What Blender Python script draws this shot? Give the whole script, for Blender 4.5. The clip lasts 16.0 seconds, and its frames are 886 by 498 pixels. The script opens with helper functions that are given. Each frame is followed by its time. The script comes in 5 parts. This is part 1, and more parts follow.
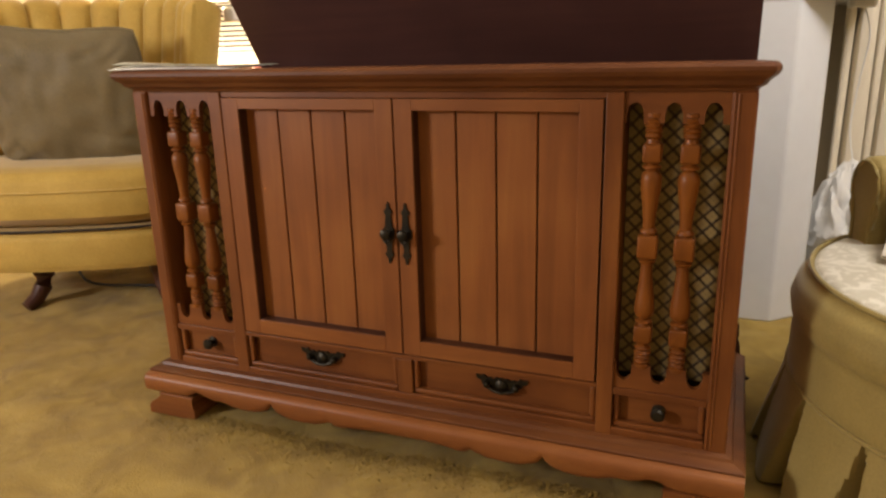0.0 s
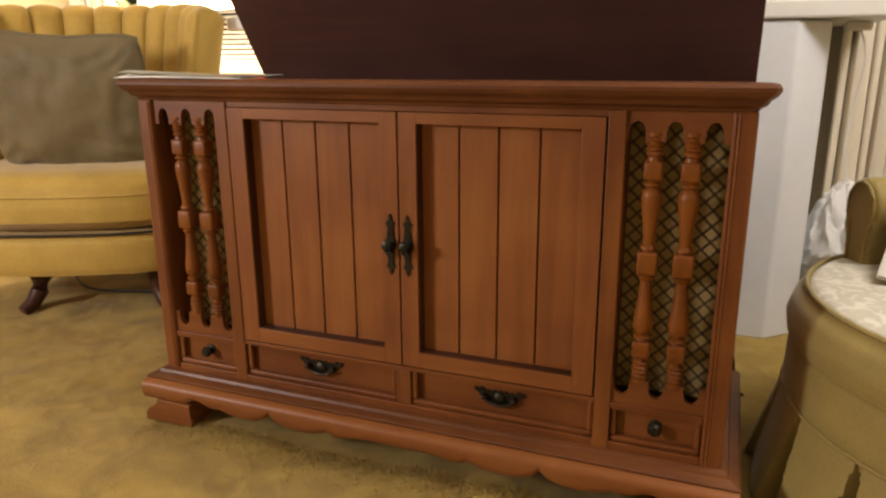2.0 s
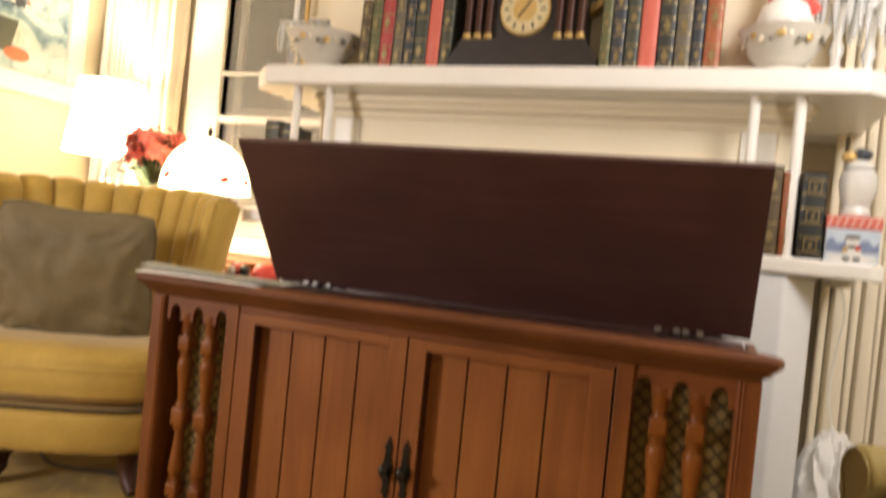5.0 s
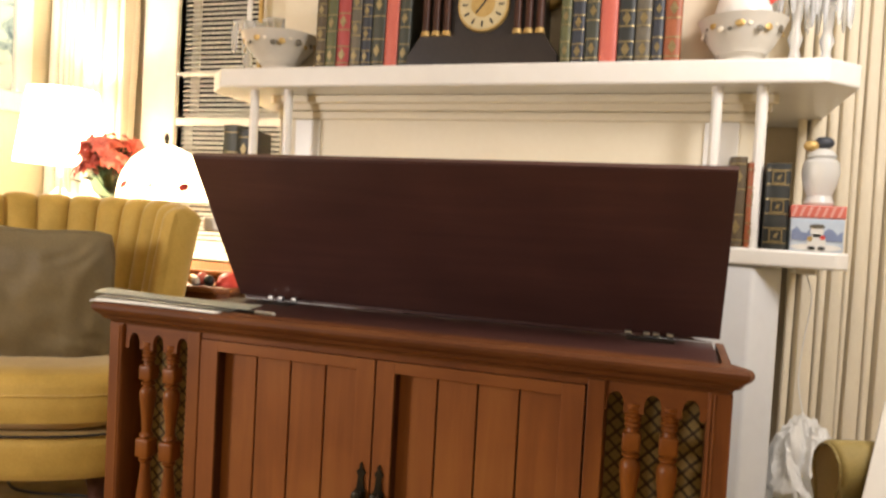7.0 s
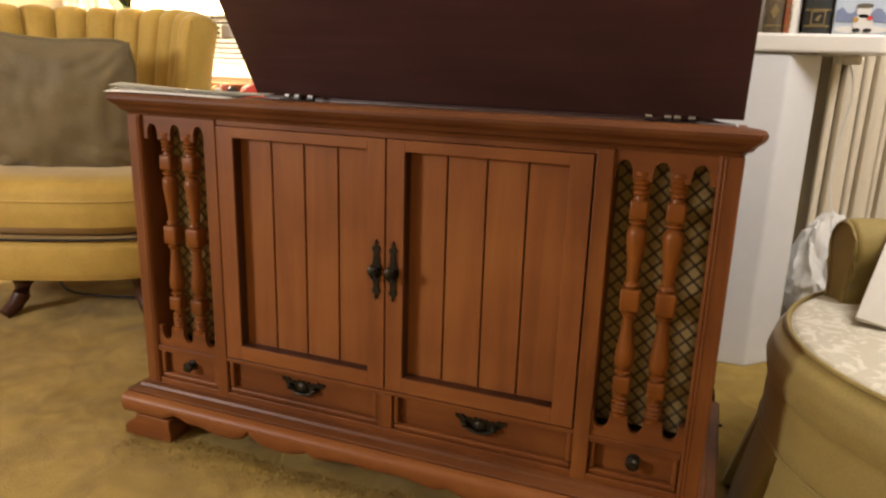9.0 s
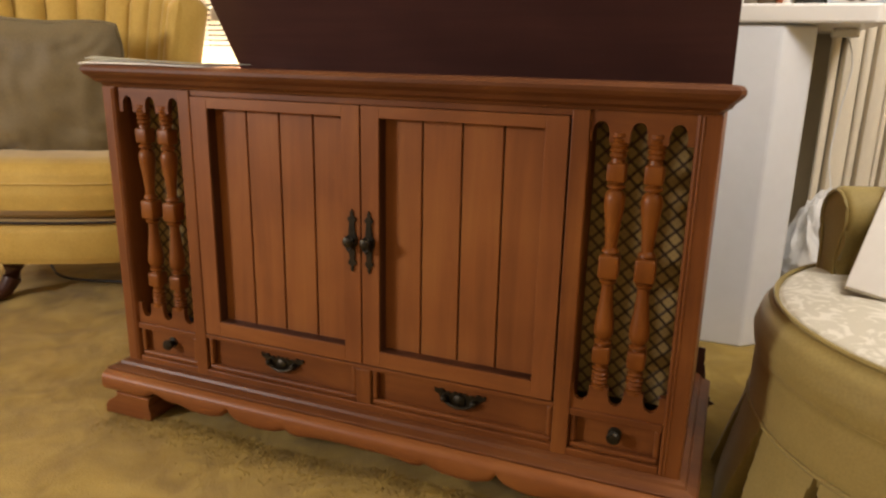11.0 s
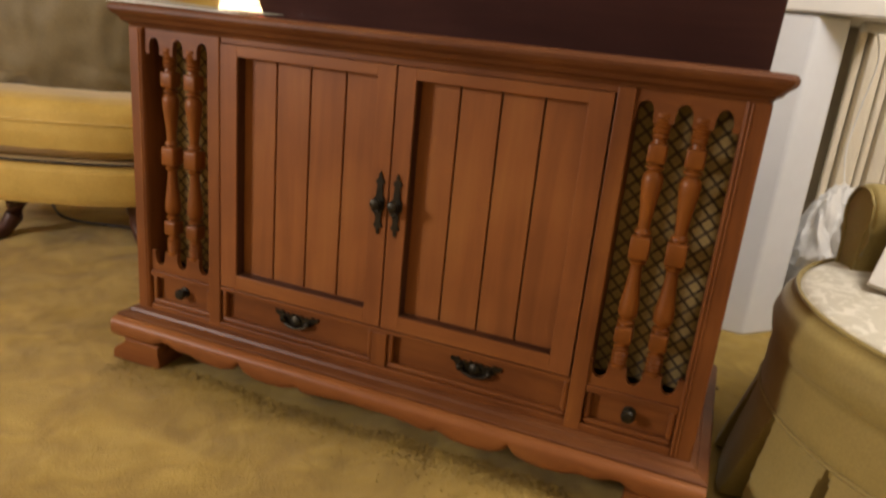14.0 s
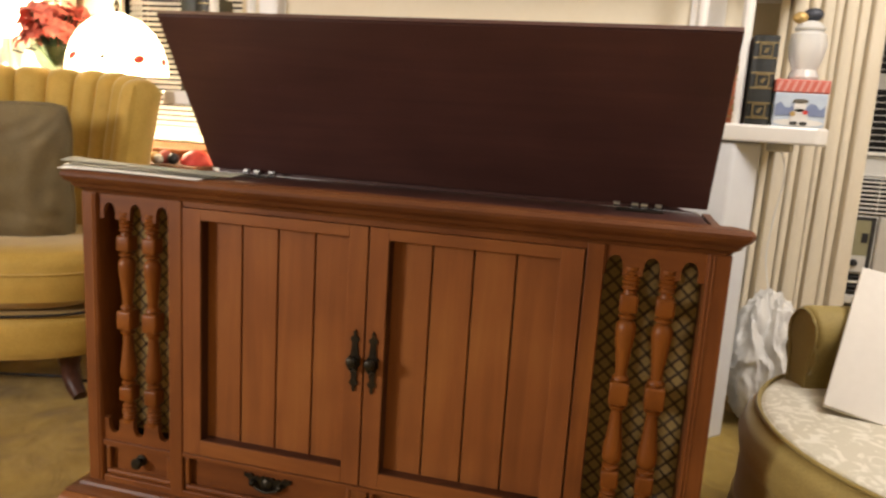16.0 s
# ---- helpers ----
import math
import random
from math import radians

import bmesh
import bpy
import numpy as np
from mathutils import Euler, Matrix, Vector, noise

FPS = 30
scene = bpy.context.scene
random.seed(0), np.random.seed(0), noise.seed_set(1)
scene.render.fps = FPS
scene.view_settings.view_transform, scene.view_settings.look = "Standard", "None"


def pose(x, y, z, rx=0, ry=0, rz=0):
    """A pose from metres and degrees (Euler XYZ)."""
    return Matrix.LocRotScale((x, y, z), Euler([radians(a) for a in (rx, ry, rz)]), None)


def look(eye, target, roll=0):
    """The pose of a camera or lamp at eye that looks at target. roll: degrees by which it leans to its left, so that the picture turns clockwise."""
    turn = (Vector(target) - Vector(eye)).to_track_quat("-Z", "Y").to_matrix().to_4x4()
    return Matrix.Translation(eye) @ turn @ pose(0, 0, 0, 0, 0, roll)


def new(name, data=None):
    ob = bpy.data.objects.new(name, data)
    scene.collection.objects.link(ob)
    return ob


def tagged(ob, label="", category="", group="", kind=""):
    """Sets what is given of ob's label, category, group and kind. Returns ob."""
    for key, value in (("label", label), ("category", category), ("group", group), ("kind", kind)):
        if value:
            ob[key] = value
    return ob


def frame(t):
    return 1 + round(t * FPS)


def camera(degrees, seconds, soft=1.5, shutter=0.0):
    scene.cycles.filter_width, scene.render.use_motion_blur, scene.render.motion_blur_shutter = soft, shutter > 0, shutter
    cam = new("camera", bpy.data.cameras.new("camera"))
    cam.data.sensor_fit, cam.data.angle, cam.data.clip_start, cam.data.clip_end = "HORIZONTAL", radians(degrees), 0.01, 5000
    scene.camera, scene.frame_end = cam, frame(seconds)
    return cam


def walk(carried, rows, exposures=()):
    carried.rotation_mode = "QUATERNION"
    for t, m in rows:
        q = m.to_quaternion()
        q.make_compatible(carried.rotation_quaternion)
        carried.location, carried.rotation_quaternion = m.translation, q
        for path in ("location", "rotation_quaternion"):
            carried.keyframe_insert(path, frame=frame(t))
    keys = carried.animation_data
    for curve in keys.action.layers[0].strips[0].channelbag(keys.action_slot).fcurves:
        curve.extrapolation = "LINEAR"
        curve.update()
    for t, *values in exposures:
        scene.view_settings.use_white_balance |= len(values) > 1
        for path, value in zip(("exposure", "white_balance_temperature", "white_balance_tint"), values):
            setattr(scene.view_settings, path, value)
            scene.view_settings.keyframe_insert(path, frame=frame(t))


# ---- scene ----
cam = camera(63.5, 16.0, 2.4, 0.6)
PATH = [
    (0, (0.582, -1.193, 0.812), (-0.148, 0.585, 0.257), -1.6),
    (0.5, (0.581, -1.203, 0.819), (-0.166, 0.586, 0.329), -1.1),
    (1, (0.58, -1.206, 0.832), (-0.16, 0.592, 0.366), -1.0),
    (1.5, (0.575, -1.201, 0.815), (-0.13, 0.589, 0.269), -0.7),
    (2, (0.572, -1.208, 0.819), (-0.143, 0.584, 0.292), -0.4),
    (2.5, (0.568, -1.212, 0.826), (-0.147, 0.593, 0.347), -0.0),
    (3, (0.567, -1.208, 0.839), (-0.136, 0.609, 0.385), 0.7),
    (3.5, (0.564, -1.211, 0.834), (-0.132, 0.606, 0.372), 1.0),
    (4, (0.564, -1.208, 0.828), (-0.126, 0.606, 0.345), 1.1),
    (4.5, (0.563, -1.217, 0.866), (-0.179, 0.606, 0.509), 1.6),
    (5, (0.514, -1.246, 0.908), (-0.183, 0.628, 0.879), 5.6),
    (5.2, (0.505, -1.243, 0.93), (-0.178, 0.636, 0.976), 5.8),
    (7.3, (0.518, -1.205, 0.975), (-0.101, 0.691, 0.825), 2.6),
    (7.5, (0.532, -1.202, 0.951), (-0.103, 0.68, 0.72), 1.6),
    (8, (0.523, -1.204, 0.895), (-0.115, 0.649, 0.496), 2.4),
    (8.5, (0.548, -1.199, 0.888), (-0.172, 0.599, 0.387), 3.0),
    (8.7, (0.558, -1.199, 0.881), (-0.125, 0.606, 0.358), 1.8),
    (10.8, (0.633, -1.157, 0.805), (-0.089, 0.638, 0.297), 0.8),
    (11, (0.627, -1.157, 0.811), (-0.086, 0.635, 0.281), 1.2),
    (11.5, (0.62, -1.16, 0.809), (-0.09, 0.631, 0.271), 1.0),
    (12, (0.617, -1.161, 0.813), (-0.105, 0.623, 0.27), 1.1),
    (12.5, (0.612, -1.161, 0.815), (-0.088, 0.628, 0.259), 1.5),
    (13, (0.577, -1.157, 0.797), (-0.075, 0.615, 0.136), 5.9),
    (13.5, (0.564, -1.158, 0.802), (-0.059, 0.607, 0.097), 6.4),
    (14, (0.553, -1.176, 0.806), (-0.108, 0.608, 0.19), 5.6),
    (14.5, (0.514, -1.191, 0.866), (-0.075, 0.67, 0.429), 4.3),
    (15, (0.484, -1.187, 0.913), (-0.025, 0.719, 0.588), 4.0),
    (15.5, (0.465, -1.186, 0.924), (0.024, 0.733, 0.57), 2.0),
    (16, (0.435, -1.198, 0.917), (-0.039, 0.711, 0.556), 3.6),
]
walk(cam, [(t, look(eye, target, roll)) for t, eye, target, roll in PATH])


# ---------------------------------------------------------------- light
world = bpy.data.worlds.new("world")
world.use_nodes = True
scene.world = world
world.node_tree.nodes["Background"].inputs[0].default_value = (0.02, 0.024, 0.035, 1)
world.node_tree.nodes["Background"].inputs[1].default_value = 0.3


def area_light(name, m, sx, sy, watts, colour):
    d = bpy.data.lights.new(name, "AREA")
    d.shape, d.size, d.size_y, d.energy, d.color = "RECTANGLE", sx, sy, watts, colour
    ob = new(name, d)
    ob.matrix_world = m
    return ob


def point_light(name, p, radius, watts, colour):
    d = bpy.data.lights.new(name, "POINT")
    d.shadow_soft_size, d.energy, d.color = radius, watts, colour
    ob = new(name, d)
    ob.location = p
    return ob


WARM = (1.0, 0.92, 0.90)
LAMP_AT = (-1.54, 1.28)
# Two unseen lights without fixtures, added for the console front and the right side.
area_light("unseen_left_light", look((-2.25, -2.1, 1.30), (-0.2, 0.3, 0.45)), 0.5, 0.4, 60, WARM)
point_light("unseen_right_light", (1.42, 0.02, 2.05), 0.28, 84, (1.0, 0.95, 0.95))
point_light("table_lamp_bulb", (LAMP_AT[0], LAMP_AT[1], 1.06), 0.04, 45, (1.0, 0.82, 0.55))
point_light("drum_lamp_bulb", (-2.28, 1.45, 1.33), 0.06, 75, (1.0, 0.86, 0.62))


# ---------------------------------------------------------------- materials
def node_mat(name):
    m = bpy.data.materials.new(name)
    m.use_nodes = True
    t = m.node_tree
    return m, t, t.nodes["Principled BSDF"]


def add(t, kind, **kw):
    n = t.nodes.new(kind)
    for k, v in kw.items():
        n.inputs[k].default_value = v
    return n


def ramp(t, fac, stops):
    n = t.nodes.new("ShaderNodeValToRGB")
    e = n.color_ramp.elements
    while len(e) < len(stops):
        e.new(0.5)
    for el, (p, c) in zip(e, stops):
        el.position, el.color = p, (*c, 1)
    t.links.new(fac, n.inputs[0])
    return n


def coords(t, scale=(1, 1, 1)):
    c = t.nodes.new("ShaderNodeTexCoord")
    mp = t.nodes.new("ShaderNodeMapping")
    mp.inputs["Scale"].default_value = scale
    t.links.new(c.outputs["Object"], mp.inputs[0])
    return mp.outputs[0]


def bump(t, b, height, strength, distance):
    n = add(t, "ShaderNodeBump", Strength=strength, Distance=distance)
    t.links.new(height, n.inputs["Height"])
    t.links.new(n.outputs[0], b.inputs["Normal"])


def cloudy(name, dark, light, scale=6.0, rough=0.6, fine=60.0, relief=0.15, depth=0.002, metal=0.0, sheen=0.0, stretch=(1, 1, 1), spread=0.25, coat=0.0):
    """A surface with broad and fine variation between two colours, and fine relief."""
    m, t, b = node_mat(name)
    v = coords(t, stretch)
    n1 = add(t, "ShaderNodeTexNoise", Scale=scale, Detail=5.0, Roughness=0.6)
    n2 = add(t, "ShaderNodeTexNoise", Scale=fine, Detail=3.0)
    t.links.new(v, n1.inputs["Vector"])
    t.links.new(v, n2.inputs["Vector"])
    mix = add(t, "ShaderNodeMix")
    mix.inputs["Factor"].default_value = 0.35
    t.links.new(n1.outputs[0], mix.inputs["A"])
    t.links.new(n2.outputs[0], mix.inputs["B"])
    r = ramp(t, mix.outputs[0], [(0.5 - spread, dark), (0.5 + spread, light)])
    t.links.new(r.outputs[0], b.inputs["Base Color"])
    b.inputs["Roughness"].default_value = rough
    b.inputs["Metallic"].default_value = metal
    b.inputs["Coat Weight"].default_value = coat
    b.inputs["Coat Roughness"].default_value = 0.25
    b.inputs["Sheen Weight"].default_value = sheen
    b.inputs["Sheen Roughness"].default_value = 0.4
    bump(t, b, n2.outputs[0], relief, depth)
    return m


def wood(name, along, dark, mid, light, rough=0.42, coat=0.05):
    """Stained maple with grain running along one axis, a different cut on each piece."""
    m, t, b = node_mat(name)
    stretch = {"x": (1.2, 16, 16), "z": (16, 16, 1.2)}[along]
    v = coords(t, stretch)
    info = t.nodes.new("ShaderNodeObjectInfo")
    shift = add(t, "ShaderNodeVectorMath")
    shift.operation = "MULTIPLY_ADD"
    shift.inputs[1].default_value = (7, 5, 9)
    t.links.new(info.outputs["Random"], shift.inputs[0])
    t.links.new(v, shift.inputs[2])
    n1 = add(t, "ShaderNodeTexNoise", Scale=1.6, Detail=8.0, Roughness=0.62, Distortion=0.6)
    t.links.new(shift.outputs[0], n1.inputs["Vector"])
    broad = add(t, "ShaderNodeTexNoise", Scale=5.0, Detail=2.0)
    t.links.new(coords(t), broad.inputs["Vector"])
    mix = add(t, "ShaderNodeMix")
    mix.inputs["Factor"].default_value = 0.45
    t.links.new(n1.outputs[0], mix.inputs["A"])
    t.links.new(broad.outputs[0], mix.inputs["B"])
    r = ramp(t, mix.outputs[0], [(0.28, dark), (0.5, mid), (0.75, light)])
    t.links.new(r.outputs[0], b.inputs["Base Color"])
    b.inputs["Roughness"].default_value = rough
    b.inputs["Coat Weight"].default_value = coat
    b.inputs["Coat Roughness"].default_value = 0.3
    b.inputs["Specular IOR Level"].default_value = 0.22
    bump(t, b, n1.outputs[0], 0.08, 0.001)
    return m


PLANK = wood("orange_maple_plank", "z", (0.160, 0.052, 0.016), (0.245, 0.086, 0.025), (0.325, 0.129, 0.036))
FRAME_V = wood("orange_maple_stile", "z", (0.148, 0.047, 0.015), (0.224, 0.077, 0.023), (0.300, 0.117, 0.033))
FRAME_H = wood("orange_maple_rail", "x", (0.150, 0.048, 0.015), (0.226, 0.078, 0.022), (0.298, 0.116, 0.033))
REBATE = wood("dark_rebate", "z", (0.035, 0.012, 0.006), (0.055, 0.019, 0.009), (0.085, 0.030, 0.012))
WOOD_V = wood("stained_maple_upright", "z", (0.090, 0.0275, 0.0085), (0.178, 0.058, 0.0150), (0.28, 0.104, 0.025))
WOOD_H = wood("stained_maple_level", "x", (0.080, 0.0245, 0.0080), (0.168, 0.054, 0.0145), (0.27, 0.098, 0.024))
WOOD_LIP = wood("worn_dark_maple", "x", (0.060, 0.0195, 0.0075), (0.116, 0.039, 0.0125), (0.19, 0.070, 0.020))
WOOD_LID = wood("dark_veneer", "x", (0.050, 0.0215, 0.0180), (0.066, 0.0280, 0.0230), (0.090, 0.038, 0.030), 0.40, 0.12)
WOOD_DARK = wood("dark_walnut", "z", (0.035, 0.014, 0.008), (0.06, 0.022, 0.012), (0.09, 0.035, 0.018))
BLACK_WOOD = cloudy("black_lacquered_wood", (0.012, 0.009, 0.008), (0.03, 0.022, 0.018), 8, 0.35)
GAP = cloudy("dark_recess", (0.008, 0.005, 0.003), (0.02, 0.012, 0.008), 8, 0.8)
BRONZE = cloudy("antique_bronze", (0.014, 0.012, 0.009), (0.05, 0.042, 0.028), 60, 0.42, 300, 0.3, 0.001, 0.8)
STEEL = cloudy("hinge_steel", (0.5, 0.5, 0.48), (0.7, 0.7, 0.68), 40, 0.3, 200, 0.05, 0.001, 1.0)
GOLD_VELVET = cloudy("gold_velvet", (0.36, 0.225, 0.033), (0.56, 0.37, 0.078), 7, 0.75, 180, 0.25, 0.002, 0, 0.3)
OLIVE_VELVET = cloudy("olive_gold_velvet", (0.200, 0.145, 0.034), (0.345, 0.255, 0.072), 5, 0.72, 200, 0.25, 0.002, 0, 0.2)
PILLOW = cloudy("taupe_velvet", (0.092, 0.068, 0.030), (0.200, 0.148, 0.064), 4.5, 0.7, 200, 0.2, 0.002, 0, 0.25)
WHITE_PAINT = cloudy("white_gloss_paint", (0.74, 0.71, 0.64), (0.81, 0.78, 0.72), 3, 0.3, 25, 0.12, 0.002)
PILLAR_PAINT = cloudy("cool_white_gloss_paint", (0.70, 0.71, 0.715), (0.78, 0.795, 0.805), 3, 0.22, 25, 0.12, 0.002)
CREAM_WALL = cloudy("cream_plaster", (0.64, 0.54, 0.37), (0.72, 0.62, 0.44), 2, 0.7, 90, 0.12, 0.002)
CREAM_PANEL = cloudy("cream_panel_paint", (0.74, 0.65, 0.47), (0.80, 0.72, 0.55), 3, 0.5, 50, 0.08, 0.001)
CEILING = cloudy("ceiling_plaster", (0.68, 0.64, 0.56), (0.76, 0.72, 0.64), 2, 0.9, 60, 0.2, 0.003)
DRAPE = cloudy("beige_drape", (0.74, 0.65, 0.48), (0.85, 0.77, 0.61), 5, 0.85, 240, 0.25, 0.002, 0, 0.2, (1, 1, 0.15))
SHEER = cloudy("white_sheer_cloth", (0.78, 0.74, 0.64), (0.86, 0.83, 0.74), 5, 0.9, 240, 0.2, 0.002)
BLIND = cloudy("white_blind_slat", (0.70, 0.68, 0.62), (0.78, 0.76, 0.70), 5, 0.45, 50, 0.05, 0.001)
PAPER = cloudy("white_card", (0.70, 0.68, 0.63), (0.78, 0.76, 0.71), 4, 0.6, 80, 0.05, 0.001)
BOARD = cloudy("cream_board", (0.56, 0.52, 0.44), (0.63, 0.59, 0.51), 3, 0.55, 60, 0.04, 0.001)
SLEEVE = cloudy("grey_green_card", (0.27, 0.27, 0.21), (0.36, 0.35, 0.28), 4, 0.55, 80, 0.05, 0.001)
PAPER_DARK = cloudy("dark_glossy_print", (0.02, 0.02, 0.018), (0.09, 0.085, 0.07), 14, 0.3)
BAG = cloudy("crumpled_white_cloth", (0.66, 0.64, 0.59), (0.80, 0.78, 0.73), 12, 0.7, 120, 0.3, 0.003)
BLACK = cloudy("black_plastic", (0.012, 0.012, 0.012), (0.03, 0.03, 0.03), 20, 0.45)
AC_WHITE = cloudy("aged_white_plastic", (0.60, 0.58, 0.52), (0.68, 0.66, 0.60), 8, 0.5)
RED = cloudy("red_petal", (0.50, 0.03, 0.02), (0.75, 0.09, 0.06), 30, 0.6)
CORAL_PETAL = cloudy("coral_red_petal", (0.68, 0.11, 0.08), (0.88, 0.30, 0.23), 30, 0.6)
LEAF = cloudy("dark_green_leaf", (0.02, 0.045, 0.018), (0.05, 0.09, 0.03), 30, 0.6)
GILT = cloudy("worn_gilt", (0.42, 0.27, 0.08), (0.62, 0.43, 0.16), 25, 0.45, 120, 0.3, 0.002, 0.5)
CERAMIC = cloudy("white_glazed_ceramic", (0.70, 0.68, 0.62), (0.80, 0.78, 0.73), 8, 0.2)
DIAL = cloudy("aged_clock_dial", (0.50, 0.40, 0.20), (0.62, 0.52, 0.30), 20, 0.5)


def carpet_mat():
    m, t, b = node_mat("gold_plush_carpet")
    v = coords(t)
    big = add(t, "ShaderNodeTexNoise", Scale=2.6, Detail=3.5, Roughness=0.55, Distortion=1.8)
    mid = add(t, "ShaderNodeTexNoise", Scale=9.0, Detail=4.0, Roughness=0.5, Distortion=1.6)
    tuft = add(t, "ShaderNodeTexNoise", Scale=260.0, Detail=3.0)
    pit = add(t, "ShaderNodeTexVoronoi", Scale=7.0, Randomness=1.0)
    for n in (big, mid, tuft, pit):
        t.links.new(v, n.inputs["Vector"])
    a = add(t, "ShaderNodeMix")
    a.inputs["Factor"].default_value = 0.42
    t.links.new(big.outputs[0], a.inputs["A"])
    t.links.new(mid.outputs[0], a.inputs["B"])
    c = add(t, "ShaderNodeMix")
    c.inputs["Factor"].default_value = 0.14
    t.links.new(a.outputs[0], c.inputs["A"])
    t.links.new(tuft.outputs[0], c.inputs["B"])
    r = ramp(t, c.outputs[0], [(0.36, (0.205, 0.127, 0.024)), (0.50, (0.300, 0.196, 0.037)), (0.64, (0.395, 0.268, 0.056))])
    t.links.new(r.outputs[0], b.inputs["Base Color"])
    b.inputs["Roughness"].default_value = 0.95
    b.inputs["Sheen Weight"].default_value = 0.08
    h = add(t, "ShaderNodeMath")
    h.operation = "MULTIPLY_ADD"
    h.inputs[1].default_value = 0.5
    t.links.new(tuft.outputs[0], h.inputs[0])
    t.links.new(mid.outputs[0], h.inputs[2])
    h2 = add(t, "ShaderNodeMath")
    h2.operation = "MULTIPLY_ADD"
    h2.inputs[1].default_value = 0.9
    t.links.new(pit.outputs["Distance"], h2.inputs[0])
    t.links.new(h.outputs[0], h2.inputs[2])
    bump(t, b, h2.outputs[0], 0.6, 0.011)
    return m


CARPET = carpet_mat()


def damask_mat():
    m, t, b = node_mat("cream_damask")
    v = coords(t)
    n1 = add(t, "ShaderNodeTexNoise", Scale=24.0, Detail=2.5, Distortion=2.2)
    n2 = add(t, "ShaderNodeTexNoise", Scale=300.0, Detail=2.0)
    t.links.new(v, n1.inputs["Vector"])
    t.links.new(v, n2.inputs["Vector"])
    r = ramp(t, n1.outputs[0], [(0.50, (0.50, 0.46, 0.35)), (0.60, (0.64, 0.60, 0.49))])
    t.links.new(r.outputs[0], b.inputs["Base Color"])
    b.inputs["Roughness"].default_value = 0.55
    bump(t, b, n2.outputs[0], 0.2, 0.002)
    return m


DAMASK = damask_mat()


def grille_cloth_mat():
    """Woven speaker cloth: gold quatrefoils on a dark olive ground."""
    m, t, b = node_mat("speaker_grille_cloth")
    v = coords(t)
    rot = t.nodes.new("ShaderNodeMapping")
    rot.inputs["Rotation"].default_value = (0, radians(45), 0)
    rot.inputs["Scale"].default_value = (50.69, 0.0, 50.69)
    t.links.new(v, rot.inputs[0])
    frac = add(t, "ShaderNodeVectorMath")
    frac.operation = "FRACTION"
    t.links.new(rot.outputs[0], frac.inputs[0])
    sub = add(t, "ShaderNodeVectorMath")
    sub.operation = "SUBTRACT"
    sub.inputs[1].default_value = (0.5, 0, 0.5)
    t.links.new(frac.outputs[0], sub.inputs[0])
    ab = add(t, "ShaderNodeVectorMath")
    ab.operation = "ABSOLUTE"
    t.links.new(sub.outputs[0], ab.inputs[0])
    off = add(t, "ShaderNodeVectorMath")
    off.operation = "SUBTRACT"
    off.inputs[1].default_value = (0.17, 0, 0.17)
    t.links.new(ab.outputs[0], off.inputs[0])
    ln = add(t, "ShaderNodeVectorMath")
    ln.operation = "LENGTH"
    t.links.new(off.outputs[0], ln.inputs[0])
    fine = add(t, "ShaderNodeTexNoise", Scale=420.0, Detail=2.0)
    t.links.new(v, fine.inputs["Vector"])
    s = add(t, "ShaderNodeMath")
    s.operation = "MULTIPLY_ADD"
    s.inputs[1].default_value = 0.10
    t.links.new(fine.outputs[0], s.inputs[0])
    t.links.new(ln.outputs["Value"], s.inputs[2])
    r = ramp(t, s.outputs[0], [(0.21, (0.36, 0.25, 0.085)), (0.33, (0.150, 0.110, 0.048))])
    t.links.new(r.outputs[0], b.inputs["Base Color"])
    b.inputs["Roughness"].default_value = 0.8
    bump(t, b, fine.outputs[0], 0.4, 0.001)
    return m


GRILLE = grille_cloth_mat()


def glass_mat(name, colour, rough=0.02):
    m, t, b = node_mat(name)
    b.inputs["Base Color"].default_value = (*colour, 1)
    b.inputs["Roughness"].default_value = rough
    b.inputs["Transmission Weight"].default_value = 1.0
    b.inputs["IOR"].default_value = 1.45
    return m


GLASS = glass_mat("clear_crystal", (0.96, 0.97, 0.96), 0.12)
GLASS.node_tree.nodes["Principled BSDF"].inputs["Transmission Weight"].default_value = 0.7
GREEN_GLASS = glass_mat("smoky_green_glass", (0.55, 0.66, 0.58))
NIGHT_GLASS = cloudy("night_window_pane", (0.012, 0.014, 0.018), (0.02, 0.022, 0.028), 2, 0.06, 10, 0.0, 0.001)
MIRROR = cloudy("mirror_silvering", (0.82, 0.82, 0.80), (0.86, 0.86, 0.84), 2, 0.03, 10, 0.0, 0.001, 1.0)


def shade_mat():
    m, t, b = node_mat("lit_milk_glass")
    b.inputs["Base Color"].default_value = (0.85, 0.82, 0.74, 1)
    b.inputs["Roughness"].default_value = 0.3
    b.inputs["Emission Color"].default_value = (1.0, 0.88, 0.66, 1)
    b.inputs["Emission Strength"].default_value = 5.0
    tr = add(t, "ShaderNodeBsdfTranslucent", Color=(0.95, 0.90, 0.80, 1))
    mx = add(t, "ShaderNodeMixShader", Fac=0.65)
    t.links.new(b.outputs[0], mx.inputs[1])
    t.links.new(tr.outputs[0], mx.inputs[2])
    t.links.new(mx.outputs[0], t.nodes["Material Output"].inputs["Surface"])
    return m


SHADE = shade_mat()


